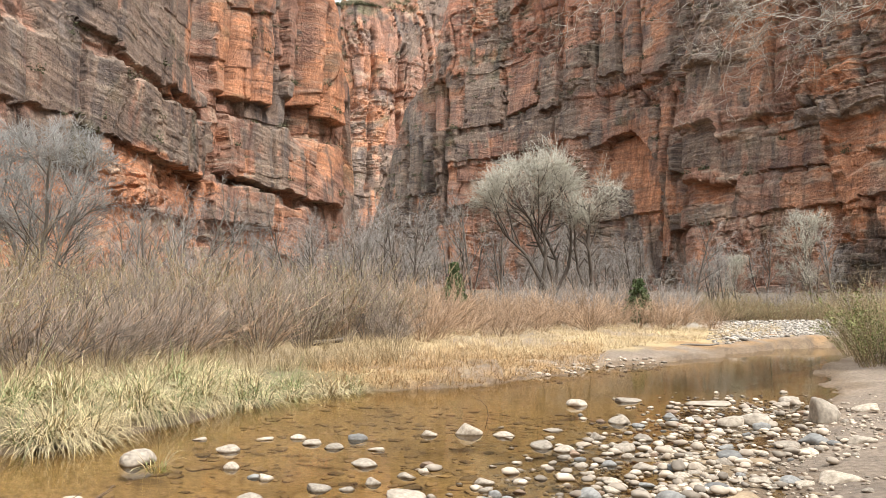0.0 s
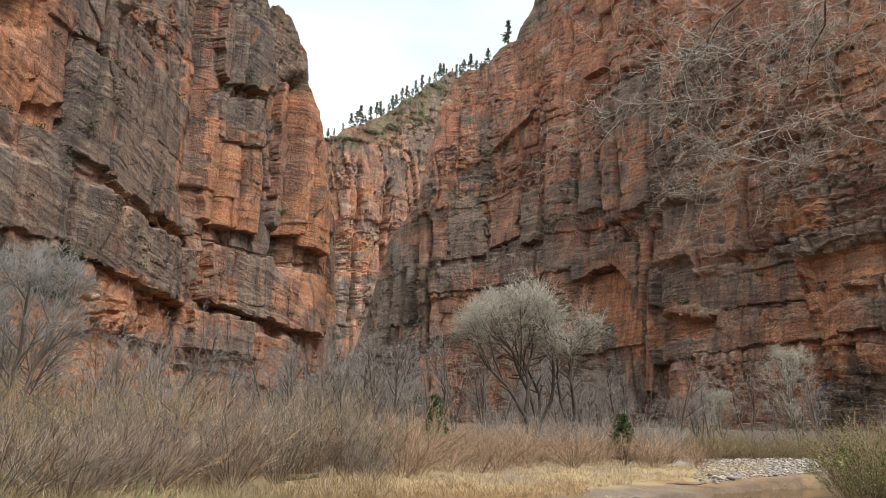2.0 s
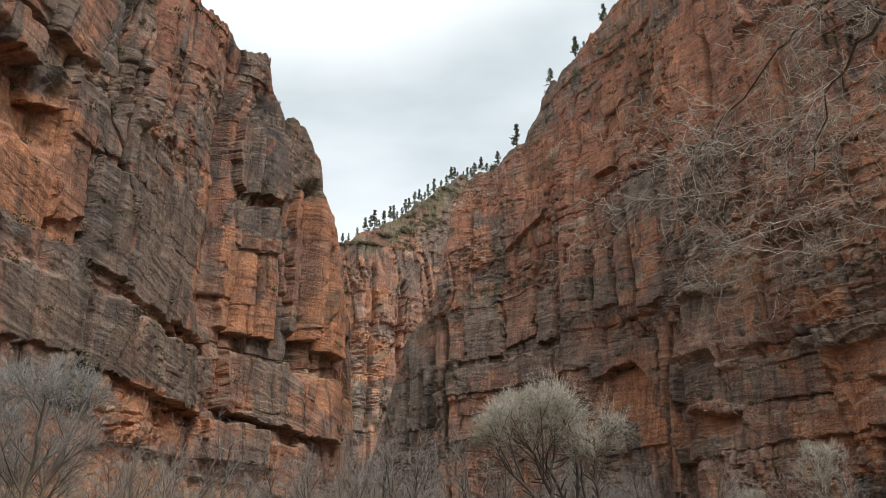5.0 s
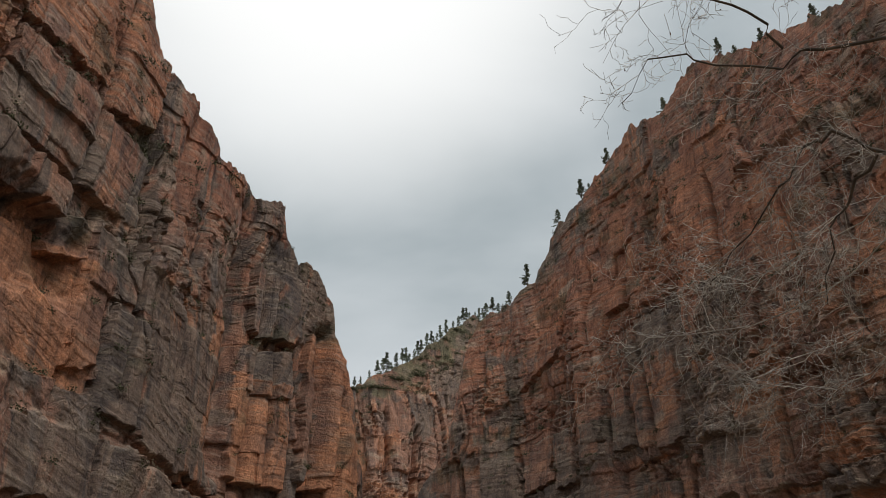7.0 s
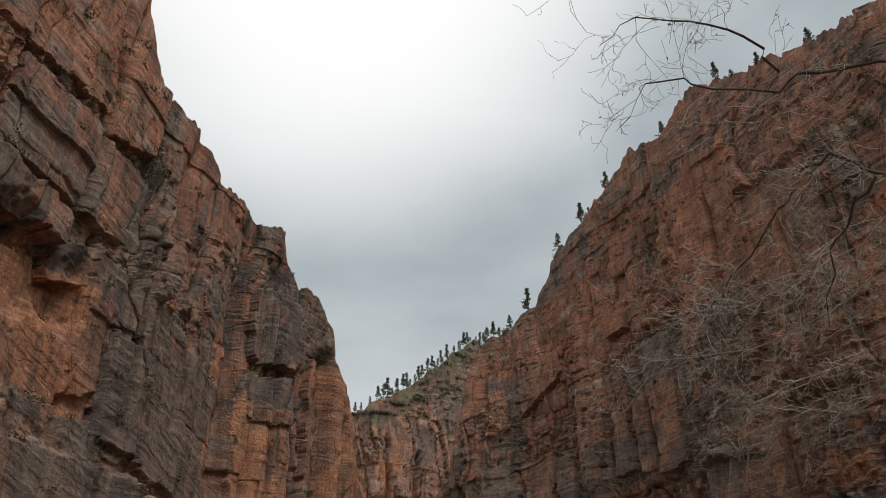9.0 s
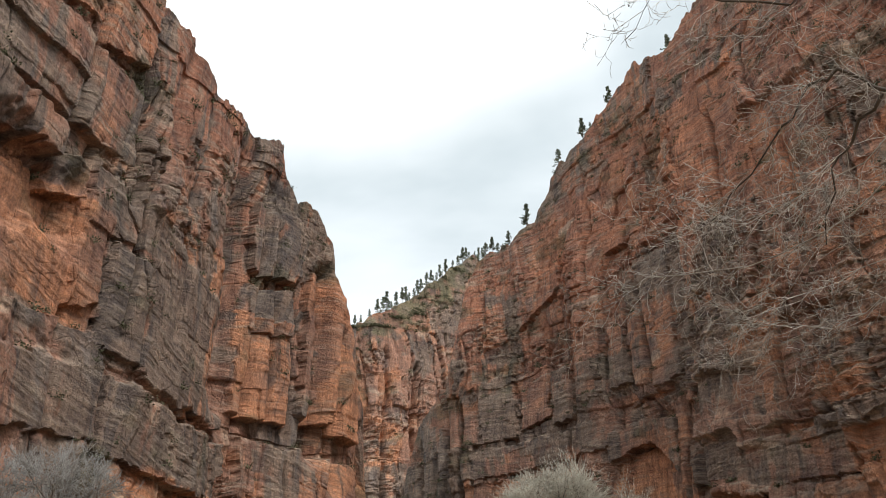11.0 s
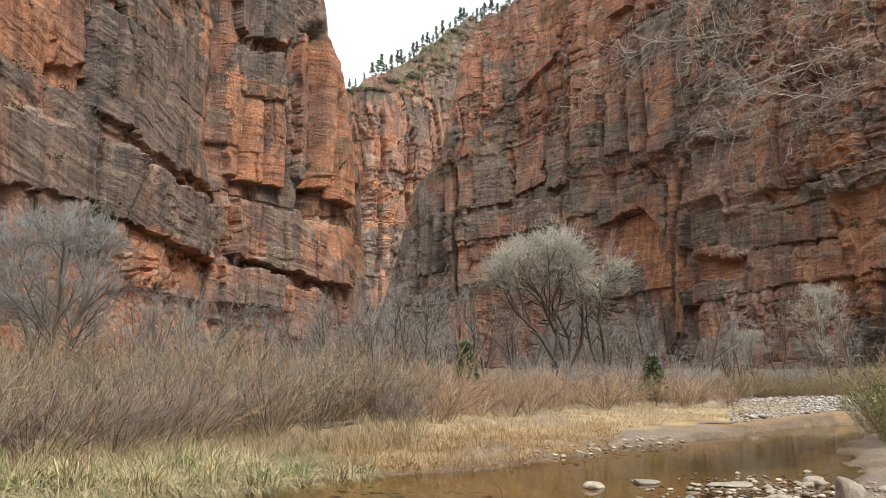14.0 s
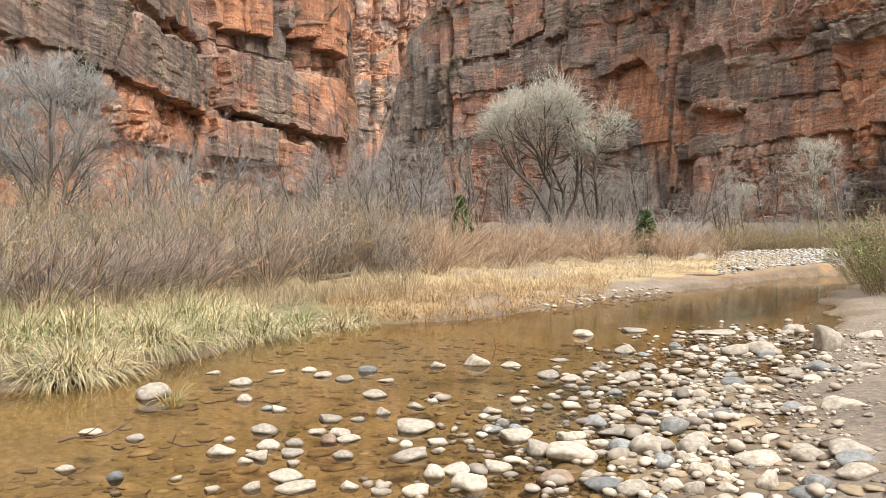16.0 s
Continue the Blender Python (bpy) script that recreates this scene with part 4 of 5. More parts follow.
def spread_copies(kinds, spots, group, rng, smin=0.85, smax=1.15, lump=0.0):
    """Copies of the kinds at (x, y) spots; the first spots take the originals."""
    for i, (x, y) in enumerate(spots):
        src = kinds[i % len(kinds)]
        s = rng.uniform(smin, smax) * (1 + lump * noise.noise(Vector((x * 0.3, y * 0.3, 0))))
        m = Matrix.Translation((x, y, place(x, y))) @ Matrix.Rotation(rng.uniform(0, 6.28), 4, "Z") @ Matrix.Diagonal((s, s, s * rng.uniform(0.9, 1.1), 1))
        if i < len(kinds):
            src.matrix_basis = m
            tagged(src, group=group)
        else:
            ob = copy_thing(src, m)
            ob.matrix_basis = m
            tagged(ob, group=group)


rng = random.Random(5)
# the big pale cottonwood across the flat, and its fellows
COTTON = [(8, 0.45, 0.7, 0.85, 0.24, 0.02, 9, 0.5), (6, 0.4, 0.65, 0.75, 0.2, 0.06, 5, 0.3), (8, 0.4, 0.65, 0.75, 0.18, 0.05, 4, 0.2),
          (4, 0.45, 0.75, 0.75, 0.2, 0.04, 2, 0.15), (0, 0.4, 0.6, 0.7, 0.2, 0.03, 1, 0.2), 0.0105]
big_tree = bare_tree("cottonwood", 12, COTTON, 5, 9.6, 0.3, bark_dark, twig_pale, "large bare cottonwood with forked dark trunks and pale grey twigs", wood_levels=3, hull=(5.0, 9.6, 3.0, 7.6, -1.5), girth=0.2)
big_tree.matrix_basis = Matrix.Translation(at_heading(8.3, 64))
second_tree = bare_tree("cottonwood", 15, COTTON[:1] + [(5, 0.4, 0.65, 0.75, 0.2, 0.06, 5, 0.3), (5, 0.4, 0.65, 0.75, 0.18, 0.05, 4, 0.2), (3, 0.45, 0.75, 0.75, 0.2, 0.04, 2, 0.15)] + COTTON[4:], 3, 8.6, 0.26, bark_dark, twig_pale,
                        "airy bare cottonwood with crooked dark trunks", wood_levels=3, hull=(2.9, 9.4, 3.0, 7.0, 0.7), girth=0.19)
second_tree.matrix_basis = Matrix.Translation(at_heading(11.3, 65))
THIN = [(10, 0.22, 0.4, 0.7, 0.09, 0.05, 7, 0.25), (5, 0.35, 0.65, 0.7, 0.14, 0.07, 3, 0.2), (4, 0.4, 0.65, 0.7, 0.2, 0.05, 2, 0.15), (0, 0.4, 0.6, 0.7, 0.2, 0.03, 1, 0.2), 0.010]
AIRY = [(10, 0.3, 0.5, 0.7, 0.1, 0.03, 9, 0.25), (7, 0.35, 0.6, 0.65, 0.16, 0.06, 5, 0.2), (6, 0.4, 0.65, 0.7, 0.2, 0.05, 3, 0.15), (4, 0.4, 0.6, 0.7, 0.2, 0.03, 2, 0.2), (0, 0.4, 0.6, 0.7, 0.2, 0.03, 1, 0.2), 0.009]
blue_tree = bare_tree("cottonwood", 21, AIRY, 3, 7.6, 0.26, bark_pale, twig_blue, "bare blue-grey cottonwood at the foot of the cliff", wood_levels=3, hull=(4.3, 5.2, 4.2, 1.2, 0.0))
blue_tree.matrix_basis = Matrix.Translation(at_heading(-27.0, 42))
copy_thing(blue_tree, Matrix.Translation(at_heading(-32.5, 46)) @ pose(0, 0, 0, 0, 0, 120))
pale_tree = bare_tree("young_cottonwood", 33, AIRY, 1, 6.4, 0.05, bark_pale, twig_pale, "slender bare cottonwood with pale spreading twigs", wood_levels=2, hull=(2.8, 4.3, 3.2, 1.4, 0.0), girth=0.11)
pale_tree.matrix_basis = Matrix.Translation(at_heading(25.9, 63))
small_tree = copy_thing(pale_tree, Matrix.Translation(at_heading(21.3, 64)) @ pose(0, 0, 0, 0, 0, 70) @ Matrix.Scale(0.62, 4))
tagged(small_tree, "small bare cottonwood with pale twigs beside the gravel")
thin_kinds = [bare_tree("bare_tree", 40 + i, THIN, n, h, 0.16, bark_dark if i != 2 else bark_pale, twig_grey, "thin bare grey-brown tree in the flood-plain wood")
              for i, (n, h) in enumerate([(1, 7.2), (2, 6.0), (1, 7.6), (2, 4.6), (1, 8.4)])]
spots = []
for _ in range(250):
    az, r = rng.uniform(-31, 31), 46 + 60 * rng.random() ** 0.8
    if not (az > 17 and r < 66) and not (2 < az < 15.5 and r < 66) and not (az < -6 and rng.random() < 0.5) and not (az > 15 and rng.random() < 0.65):
        spots.append((math.sin(radians(az)) * r, math.cos(radians(az)) * r))
spread_copies(thin_kinds, spots, "flood-plain wood", rng, 0.6, 1.1)

# grey brush at the foot of the wood
brush_kinds = [shrub("brush", 60 + i, 42, 2.6, 1.3, m, "grey leafless brush under the trees", 4, None, 0.011, 0.9) for i, m in enumerate([twig_grey, stem_grey, twig_grey])]
spots = []
for _ in range(170):
    az, r = rng.uniform(-33, 33), rng.uniform(50, 100)
    r = max(r, 68) if az > 17 else r
    spots.append((math.sin(radians(az)) * r, math.cos(radians(az)) * r))
for _ in range(36):
    az, r = rng.uniform(4, 18), rng.uniform(46, 60)
    spots.append((math.sin(radians(az)) * r, math.cos(radians(az)) * r))
spread_copies(brush_kinds, spots, "brush", rng, 0.7, 1.2)

# willow thicket on the far bank
willow_kinds = [
    shrub("willow_shrub", 70, 40, 1.8, 1.4, stem_red, "reddish leafless willow shrub on the far bank", 7, None, 0.0085, 0.2),
    shrub("willow_shrub", 71, 46, 1.75, 1.3, stem_grey, "grey-brown leafless willow shrub on the far bank", 7, (900, 0.04, leaf_yellow), 0.008, 0.2),
    shrub("willow_shrub", 72, 32, 2.0, 1.6, stem_red, "reddish leafless willow shrub on the far bank", 7, None, 0.0095, 0.16),
    shrub("willow_shrub", 73, 44, 1.85, 1.2, stem_olive, "olive willow shrub with a few yellow leaves", 7, (900, 0.04, leaf_yellow), 0.008, 0.2),
    shrub("willow_shrub", 74, 50, 1.55, 1.4, stem_grey, "dense grey willow shrub on the far bank", 8, None, 0.0075, 0.2)]
spots = []
tries = 0
while len(spots) < 300 and tries < 20000:
    tries += 1
    az = rng.uniform(-36, 20)
    r = 11 + 34 * rng.random() ** 1.5
    x, y = math.sin(radians(az)) * r, math.cos(radians(az)) * r
    _z, k, opposite = survey(x, y)
    edge = -3.4 if az < -8 else (-4.6 if az < 5 else -6.5)
    if k < edge and opposite and all((x - u) ** 2 + (y - w) ** 2 > 0.55 for u, w in spots):
        spots.append((x, y))
west, east = [p for p in spots if p[0] < -0.03 * p[1]], [p for p in spots if p[0] >= -0.03 * p[1]]
spread_copies([willow_kinds[k] for k in (1, 3, 4)], west, "willow thicket", rng, 0.8, 1.3, 0.5)
spread_copies([willow_kinds[k] for k in (0, 2)], east + west[::4], "willow thicket", rng, 0.65, 1.05, 0.5)

# bushes on the near bank, downstream side of the bar, and olive brush by the gravel
bank_kinds = [shrub("bank_willow", 80, 80, 1.9, 0.8, stem_olive, "olive-green willow bush leaning over the near bank", 5, (3800, 0.06, leaf_green), 0.006, 0.5),
              shrub("bank_willow", 81, 80, 2.6, 0.7, stem_olive, "willow bush with pale yellow leaves on the near bank", 5, (1500, 0.05, leaf_yellow), 0.006, 0.4)]
spread_copies(bank_kinds, [(11.4, 19.9), (11.9, 20.6), (12.4, 19.0), (12.2, 21.8), (13.2, 21.5), (12.6, 17.3), (14.0, 23.5), (14.4, 19.5), (13.6, 25.0), (15.6, 26.0)], "bank bushes", rng)
olive_kinds = [shrub("olive_brush", 84, 80, 1.7, 1.2, stem_olive, "low olive-green brush beside the gravel bar", 4, (260, 0.07, leaf_green), 0.01, 0.9),
               shrub("olive_brush", 85, 70, 1.3, 1.2, stem_olive, "yellow-green brush beside the gravel bar", 4, (420, 0.08, leaf_yellow), 0.01, 0.9)]
spots = []
for _ in range(40):
    az, r = rng.uniform(18.5, 33), rng.uniform(56, 68)
    spots.append((math.sin(radians(az)) * r, math.cos(radians(az)) * r))
spread_copies(olive_kinds, spots, "olive brush", rng, 0.8, 1.3)


def conifer(name, seed, height, width, label, tiers=11, ragged=0.35, bare=0.12, green=None, dense=1):
    """An evergreen: a tapering trunk, tiers of boughs, and needles in many small clumps."""
    rng = random.Random(seed)
    boughs, nv, nf = [], [], []
    for t in range(tiers):
        f = bare + (1 - bare) * (t + rng.uniform(-0.3, 0.3)) / tiers
        z = height * f
        reach = width * (1.02 - f) * rng.uniform(1 - ragged, 1 + ragged * 0.5) + width * 0.06
        for b in range(rng.randrange(3, 6) * dense):
            a = rng.uniform(0, 6.28)
            d = Vector((math.cos(a), math.sin(a), rng.uniform(-0.1, 0.35)))
            tip = Vector((0, 0, z)) + d * reach
            boughs.append(([Vector((0, 0, z)), tip], [height * 0.006, height * 0.002]))
            for c in range(6):
                p = Vector((0, 0, z)).lerp(tip, rng.uniform(0.35, 1.05))
                for q in range(4):
                    w = Vector((rng.gauss(0, 1), rng.gauss(0, 1), rng.gauss(0.3, 0.7))).normalized() * height * 0.045
                    u = turned(w.normalized(), 1.57, rng) * height * 0.014
                    o = p + Vector((rng.gauss(0, 1), rng.gauss(0, 1), rng.gauss(0, 0.6))) * height * 0.018
                    n = len(nv)
                    nv += [o - w * 0.5, o + u, o + w, o - u]
                    nf.append((n, n + 1, n + 2, n + 3))
    root = new(name)
    tagged(root, label, "tree")
    part("trunk", mesh_from(name + "_trunk", *tubes([([Vector((0, 0, -0.5)), Vector((0, 0, height * 0.5)), Vector((0, 0, height * 0.98))], [height * 0.018, height * 0.011, height * 0.002])], 6), bark_dark), root)
    tagged(part("bough_tangle", mesh_from(name + "_boughs", *tubes(boughs, 3), bark_dark), root), kind="stuff")
    tagged(part("crown", mesh_from(name + "_crown", nv, nf, green or needle, False), root), kind="stuff")
    return root


juniper = conifer("juniper", 90, 3.0, 0.85, "small dark green juniper among bare brush", 20, 0.08, 0.0, juniper_green, 4)
juniper.matrix_basis = Matrix.Translation(at_heading(1.3, 40))
copy_thing(juniper, Matrix.Translation(at_heading(14.6, 46)) @ Matrix.Diagonal((1.15, 1.15, 0.85, 1))).matrix_basis = Matrix.Translation(at_heading(14.6, 46)) @ Matrix.Diagonal((1.2, 1.2, 0.85, 1))


def rim_at(az):
    """The place on the rim that the skyline shows at an azimuth."""
    best = None
    for azs, xyz in ((LEFT_AZ, LEFT_XYZ), (RIGHT_AZ, RIGHT_XYZ), (FAR_AZ, FAR_XYZ)):
        if azs[0] <= az <= azs[-1]:
            p = xyz[-1, int(np.argmin(np.abs(azs - az)))]
            e = (p[2] - EYE.z) / math.hypot(p[0], p[1])
            if best is None or e > best[0]:
                best = (e, Vector(p))
    return best[1]


pine_kinds = [conifer("pine", 95 + i, h, w, "dark pine on the canyon rim", 12, 0.75, b, None, 1) for i, (h, w, b) in enumerate([(11, 2.3, 0.2), (9, 2.5, 0.1), (12, 2.2, 0.34), (7.5, 2.6, 0.06)])]
PINES = [(-7.1, 0.5), (-6.5, 0.6), (-5.8, 0.8), (-4.7, 0.8), (-3.6, 1.0), (-3.0, 0.7), (-2.4, 0.8), (-1.4, 0.7), (-0.8, 0.9), (0.6, 0.9), (1.3, 0.8), (2.0, 0.6), (2.6, 0.8), (3.9, 0.6), (-7.6, 0.6), (-5.35, 1.45), (-5.1, 1.2), (-4.4, 1.1), (-3.9, 0.9), (-3.3, 0.8), (-2.7, 1.0), (-2.0, 1.0), (-1.6, 0.8), (-1.1, 0.95), (-0.4, 1.0), (0.2, 0.7), (1.0, 1.0), (1.6, 0.7), (2.3, 0.9), (2.9, 0.7), (3.4, 0.6),
         (4.8, 0.95), (6.4, 0.9), (9.5, 0.75), (11.8, 0.8), (12.5, 0.5), (14.3, 0.7), (20.0, 0.65), (25.8, 0.6), (27.1, 0.55), (29.5, 0.5), (34.0, 0.6)]
for i, (az, s) in enumerate(PINES):
    m = Matrix.Translation(rim_at(az) + heading(az) * 1.5 + Vector((0, 0, -0.6))) @ Matrix.Rotation(i * 1.7, 4, "Z") @ Matrix.Diagonal((1.15 * s, 1.15 * s, 1.1 * s, 1))
    src = pine_kinds[i % 4]
    ob = src if i < 4 else copy_thing(src, m)
    ob.matrix_basis = m
    tagged(ob, group="rim pines")

# brush on ledges and rims
pieces = []
for azs, xyz, n, lo, hi in ((LEFT_AZ, LEFT_XYZ, 260, 0.2, 1.0), (RIGHT_AZ, RIGHT_XYZ, 620, 0.1, 1.0), (FAR_AZ, FAR_XYZ, 520, 0.9, 1.0)):
    rows_, cols_ = xyz.shape[:2]
    for _ in range(n):
        f = lo + (hi - lo) * rng.random() ** 0.7
        i, j = min(int(f * (rows_ - 1)), rows_ - 3), rng.randrange(cols_)
        best = max(range(max(i - 14, 1), min(i + 14, rows_ - 2)), key=lambda q: np.hypot(*xyz[q + 1, j, :2]) - np.hypot(*xyz[q - 1, j, :2]))
        p, s = Vector(xyz[best, j]), rng.uniform(0.6, 1.7) * (1.9 if azs is FAR_AZ else 1.0)
        v, fc = [], []
        for _k in range(64):
            o = p + Vector((rng.gauss(0, 0.42), rng.gauss(0, 0.42), abs(rng.gauss(0.1, 0.36)))) * s
            a = Vector((rng.gauss(0, 1), rng.gauss(0, 1), rng.gauss(0, 1))).normalized() * 0.15 * s
            b = turned(a.normalized(), 1.57, rng) * 0.085 * s
            k = len(v)
            v += [o - a, o + b, o + a, o - b]
            fc.append((k, k + 1, k + 2, k + 3))
        pieces.append((v, fc))
tagged(new("cliff_brush", mesh_from("cliff_brush", *gather(pieces), brush_green, False)), "dark green brush on cliff ledges", "brush", kind="stuff")

# ---- grass on the far bank ----
tussock_kinds = []
for i, (mats, n) in enumerate((((grass_straw, grass_green), 300), ((grass_straw, grass_green), 420), ((grass_straw, grass_straw), 300))):
    r2 = random.Random(100 + i)
    root = new("sedge_tussock")
    tagged(root, "drooping sedge tussock, straw-coloured over green, at the water's edge", "grass tussock")
    tagged(part("dry_growth", mesh_from("sedge_dry", *blades(r2, 620 - n, 0.3, 0.95, 0.0062, 3.8, 0.4, -0.5), mats[0]), root), kind="stuff")
    tagged(part("green_growth", mesh_from("sedge_green", *blades(r2, n // 3, 0.26, 0.85, 0.006, 2.4, 0.65, -0.5), mats[1]), root), kind="stuff")
    tussock_kinds.append(root)
spots = []
for (x0, y0), (x1, y1), n in (((-4.9, 8.4), (-4.1, 9.1), 8), ((-4.1, 9.1), (-3.7, 10.9), 14), ((-3.7, 10.9), (-2.6, 13.4), 13), ((-8.5, 5.4), (-4.9, 8.4), 12), ((-2.6, 13.4), (-1.4, 14.9), 5)):
    for i in range(n):
        f = (i + rng.random()) / n
        back = 0.28 + 1.7 * rng.random() ** 1.2
        spots.append((x0 + (x1 - x0) * f - back * 0.8, y0 + (y1 - y0) * f + back * 0.45))
spread_copies(tussock_kinds, spots, "sedge along the bank", rng, 0.65, 1.1)


def scatter_grass(name, label, mat, n, region, blade_n, length, width, seed, upright=0.5):
    r2 = random.Random(seed)
    kinds = [blades(r2, blade_n, 0.2, length, width, 1.0, upright) for _ in range(5)]
    pieces = []
    tries = 0
    while len(pieces) < n and tries < n * 30:
        tries += 1
        p = region(r2)
        if p is None:
            continue
        pieces.append(shifted(kinds[r2.randrange(5)], Vector((p[0], p[1], place(*p))), r2.uniform(0.6, 1.3), r2.uniform(0, 6.28)))
    tagged(new(name, mesh_from(name, *gather(pieces), mat, False)), label, "grass", kind="stuff")


def bank_strip(k0, k1, az0, az1):
    def pick(r2):
        az, r = r2.uniform(az0, az1), 8 + 40 * r2.random() ** 1.3
        x, y = math.sin(radians(az)) * r, math.cos(radians(az)) * r
        _z, k, opposite = survey(x, y)
        return (x, y) if k0 < -k < k1 and opposite else None
    return pick


scatter_grass("dry_grass", "brown dry reeds and grass on the far bank", reed_brown, 800, bank_strip(1.5, 5.0, -34, -2), 24, 0.6, 0.0032, 200, 0.8)
scatter_grass("dry_grass_strip", "straw-coloured dry grass below the willows", grass_gold, 900, bank_strip(1.9, 8.0, -6, 24), 30, 0.36, 0.004, 201, 0.6)
scatter_grass("rust_grass", "flattened rusty brown grass at the water's edge", grass_rust, 1100, bank_strip(0.1, 3.6, -9, 12), 30, 0.34, 0.004, 202, -0.2)

# ---- stones ----
stone_mats = {
    "tan": speckled("tan_stone", (0.22, 0.18, 0.14), (0.49, 0.425, 0.345), 6, 0.8, obj=0.3, wet=True, bump=0.006),
    "grey": speckled("blue_grey_stone", (0.12, 0.118, 0.112), (0.26, 0.253, 0.24), 7, 0.65, obj=0.3, wet=True, bump=0.004),
    "rust": speckled("rust_stone", (0.15, 0.10, 0.07), (0.32, 0.225, 0.16), 7, 0.75, obj=0.25, wet=True, bump=0.005)}
bed_mat = speckled("bed_stones", (0.12, 0.088, 0.055), (0.30, 0.225, 0.15), 6, 0.8, island=0.45)
gravel_mat = speckled("pale_gravel", (0.24, 0.215, 0.185), (0.46, 0.42, 0.37), 5, 0.85, island=0.45)
pebble_mat = speckled("pebbles", (0.24, 0.195, 0.15), (0.50, 0.425, 0.345), 7, 0.85, island=0.45, wet=True)


def cobble(seed, detail=3):
    """A river-worn stone about one metre long, flattened, with soft facets."""
    bm = bmesh.new()
    bmesh.ops.create_icosphere(bm, subdivisions=detail, radius=0.5)
    rng = random.Random(seed)
    off = Vector((rng.uniform(-50, 50), rng.uniform(-50, 50), rng.uniform(-50, 50)))
    cuts = [(Vector((rng.gauss(0, 1), rng.gauss(0, 1), rng.gauss(0, 0.8))).normalized(), rng.uniform(0.27, 0.42)) for _ in range(9)]
    for v in bm.verts:
        p = v.co.copy()
        for n, c in cuts:
            over = p.dot(n) - c
            if over > 0:
                p -= n * over * 0.85
        p *= 1 + 0.16 * noise.noise(p * 2.0 + off) + 0.05 * noise.noise(p * 6 + off)
        v.co = p
    for k in range(3):
        lo, hi = min(v.co[k] for v in bm.verts), max(v.co[k] for v in bm.verts)
        for v in bm.verts:
            v.co[k] = (v.co[k] - lo) / (hi - lo) - 0.5
    return bm


def stone_mesh(name, seed, mat):
    bm = cobble(seed)
    me = bpy.data.meshes.new(name)
    bm.to_mesh(me)
    bm.free()
    me.polygons.foreach_set("use_smooth", [True] * len(me.polygons))
    me.materials.append(mat)
    return me


stone_kinds = {k: [stone_mesh("stone_" + k, 300 + 10 * i + j, m) for j in range(6)] for i, (k, m) in enumerate(stone_mats.items())}
STONE_LABEL = {"tan": "pale tan river-worn stone", "grey": "blue-grey river-worn stone", "rust": "rusty brown river-worn stone"}
taken = []


def stone(x, y, w, h, tone, rng, label=""):
    z, k, _far = survey(x, y)
    z = max(z, -0.01 if k > 0 else -1)
    ob = new("river_stone", stone_kinds[tone][rng.randrange(6)])
    ob.matrix_basis = Matrix.Translation((x, y, z + h * 0.16)) @ Matrix.Rotation(rng.uniform(-0.5, 0.5) + (3.14 if rng.random() < 0.5 else 0), 4, "Z") @ Matrix.Rotation(rng.gauss(0, 0.08), 4, "Y") @ Matrix.Diagonal((w * 0.98, w * rng.uniform(0.6, 0.85), h * 1.15, 1))
    tagged(ob, label or STONE_LABEL[tone] + (" in shallow water" if k > 0 else " on the sandy bar"), "stone", "river stones")
    taken.append((x, y, w))
    return ob


# x, y, length, height of the larger stones
BAR_STONES = [(5.84, 11.66, 0.45, 0.5), (4.7, 11.45, 0.52, 0.24), (4.26, 11.29, 0.39, 0.22), (6.27, 13.83, 0.45, 0.22), (4.3, 9.58, 0.34, 0.12), (1.02, 6.04, 0.4, 0.18), (1.67, 6.15, 0.4, 0.21), (2.01, 6.18, 0.29, 0.2), (2.19, 5.24, 0.17, 0.17), (3.08, 5.84, 0.46, 0.16), (2.4, 5.89, 0.35, 0.12), (2.78, 5.89, 0.33, 0.13), (3.86, 7.52, 0.44, 0.15), (1.54, 6.76, 0.38, 0.11), (0.77, 6.17, 0.22, 0.15), (0.64, 6.63, 0.3, 0.12), (0.18, 5.34, 0.26, 0.16), (0.12, 5.67, 0.23, 0.11), (0.41, 5.75, 0.23, 0.09), (1.83, 5.87, 0.12, 0.11), (2.04, 5.66, 0.14, 0.1), (1.85, 5.54, 0.19, 0.12)]
BAR_STONES_MORE = [(2.85, 5.29, 0.3, 0.11), (1.69, 5.2, 0.14, 0.12), (1.58, 5.31, 0.16, 0.09), (3.45, 13.9, 0.49, 0.11), (4.75, 13.67, 0.81, 0.1), (1.62, 10.7, 0.32, 0.06), (0.45, 10.36, 0.38, 0.21), (2.4, 13.31, 0.4, 0.17), (1.31, 9.47, 0.33, 0.14), (1.54, 9.26, 0.28, 0.11), (2.25, 9.34, 0.28, 0.14), (0.9, 10.22, 0.3, 0.1), (2.68, 10.07, 0.26, 0.11), (2.7, 11.43, 0.35, 0.18), (2.07, 10.08, 0.2, 0.14), (2.24, 8.35, 0.32, 0.1), (0.79, 8.06, 0.18, 0.09), (1.89, 7.22, 0.17, 0.1), (1.29, 5.23, 0.25, 0.13), (3.19, 7.7, 0.25, 0.07), (4.3, 9.0, 0.3, 0.1), (5.05, 9.27, 0.36, 0.12), (6.91, 12.56, 0.42, 0.15)]
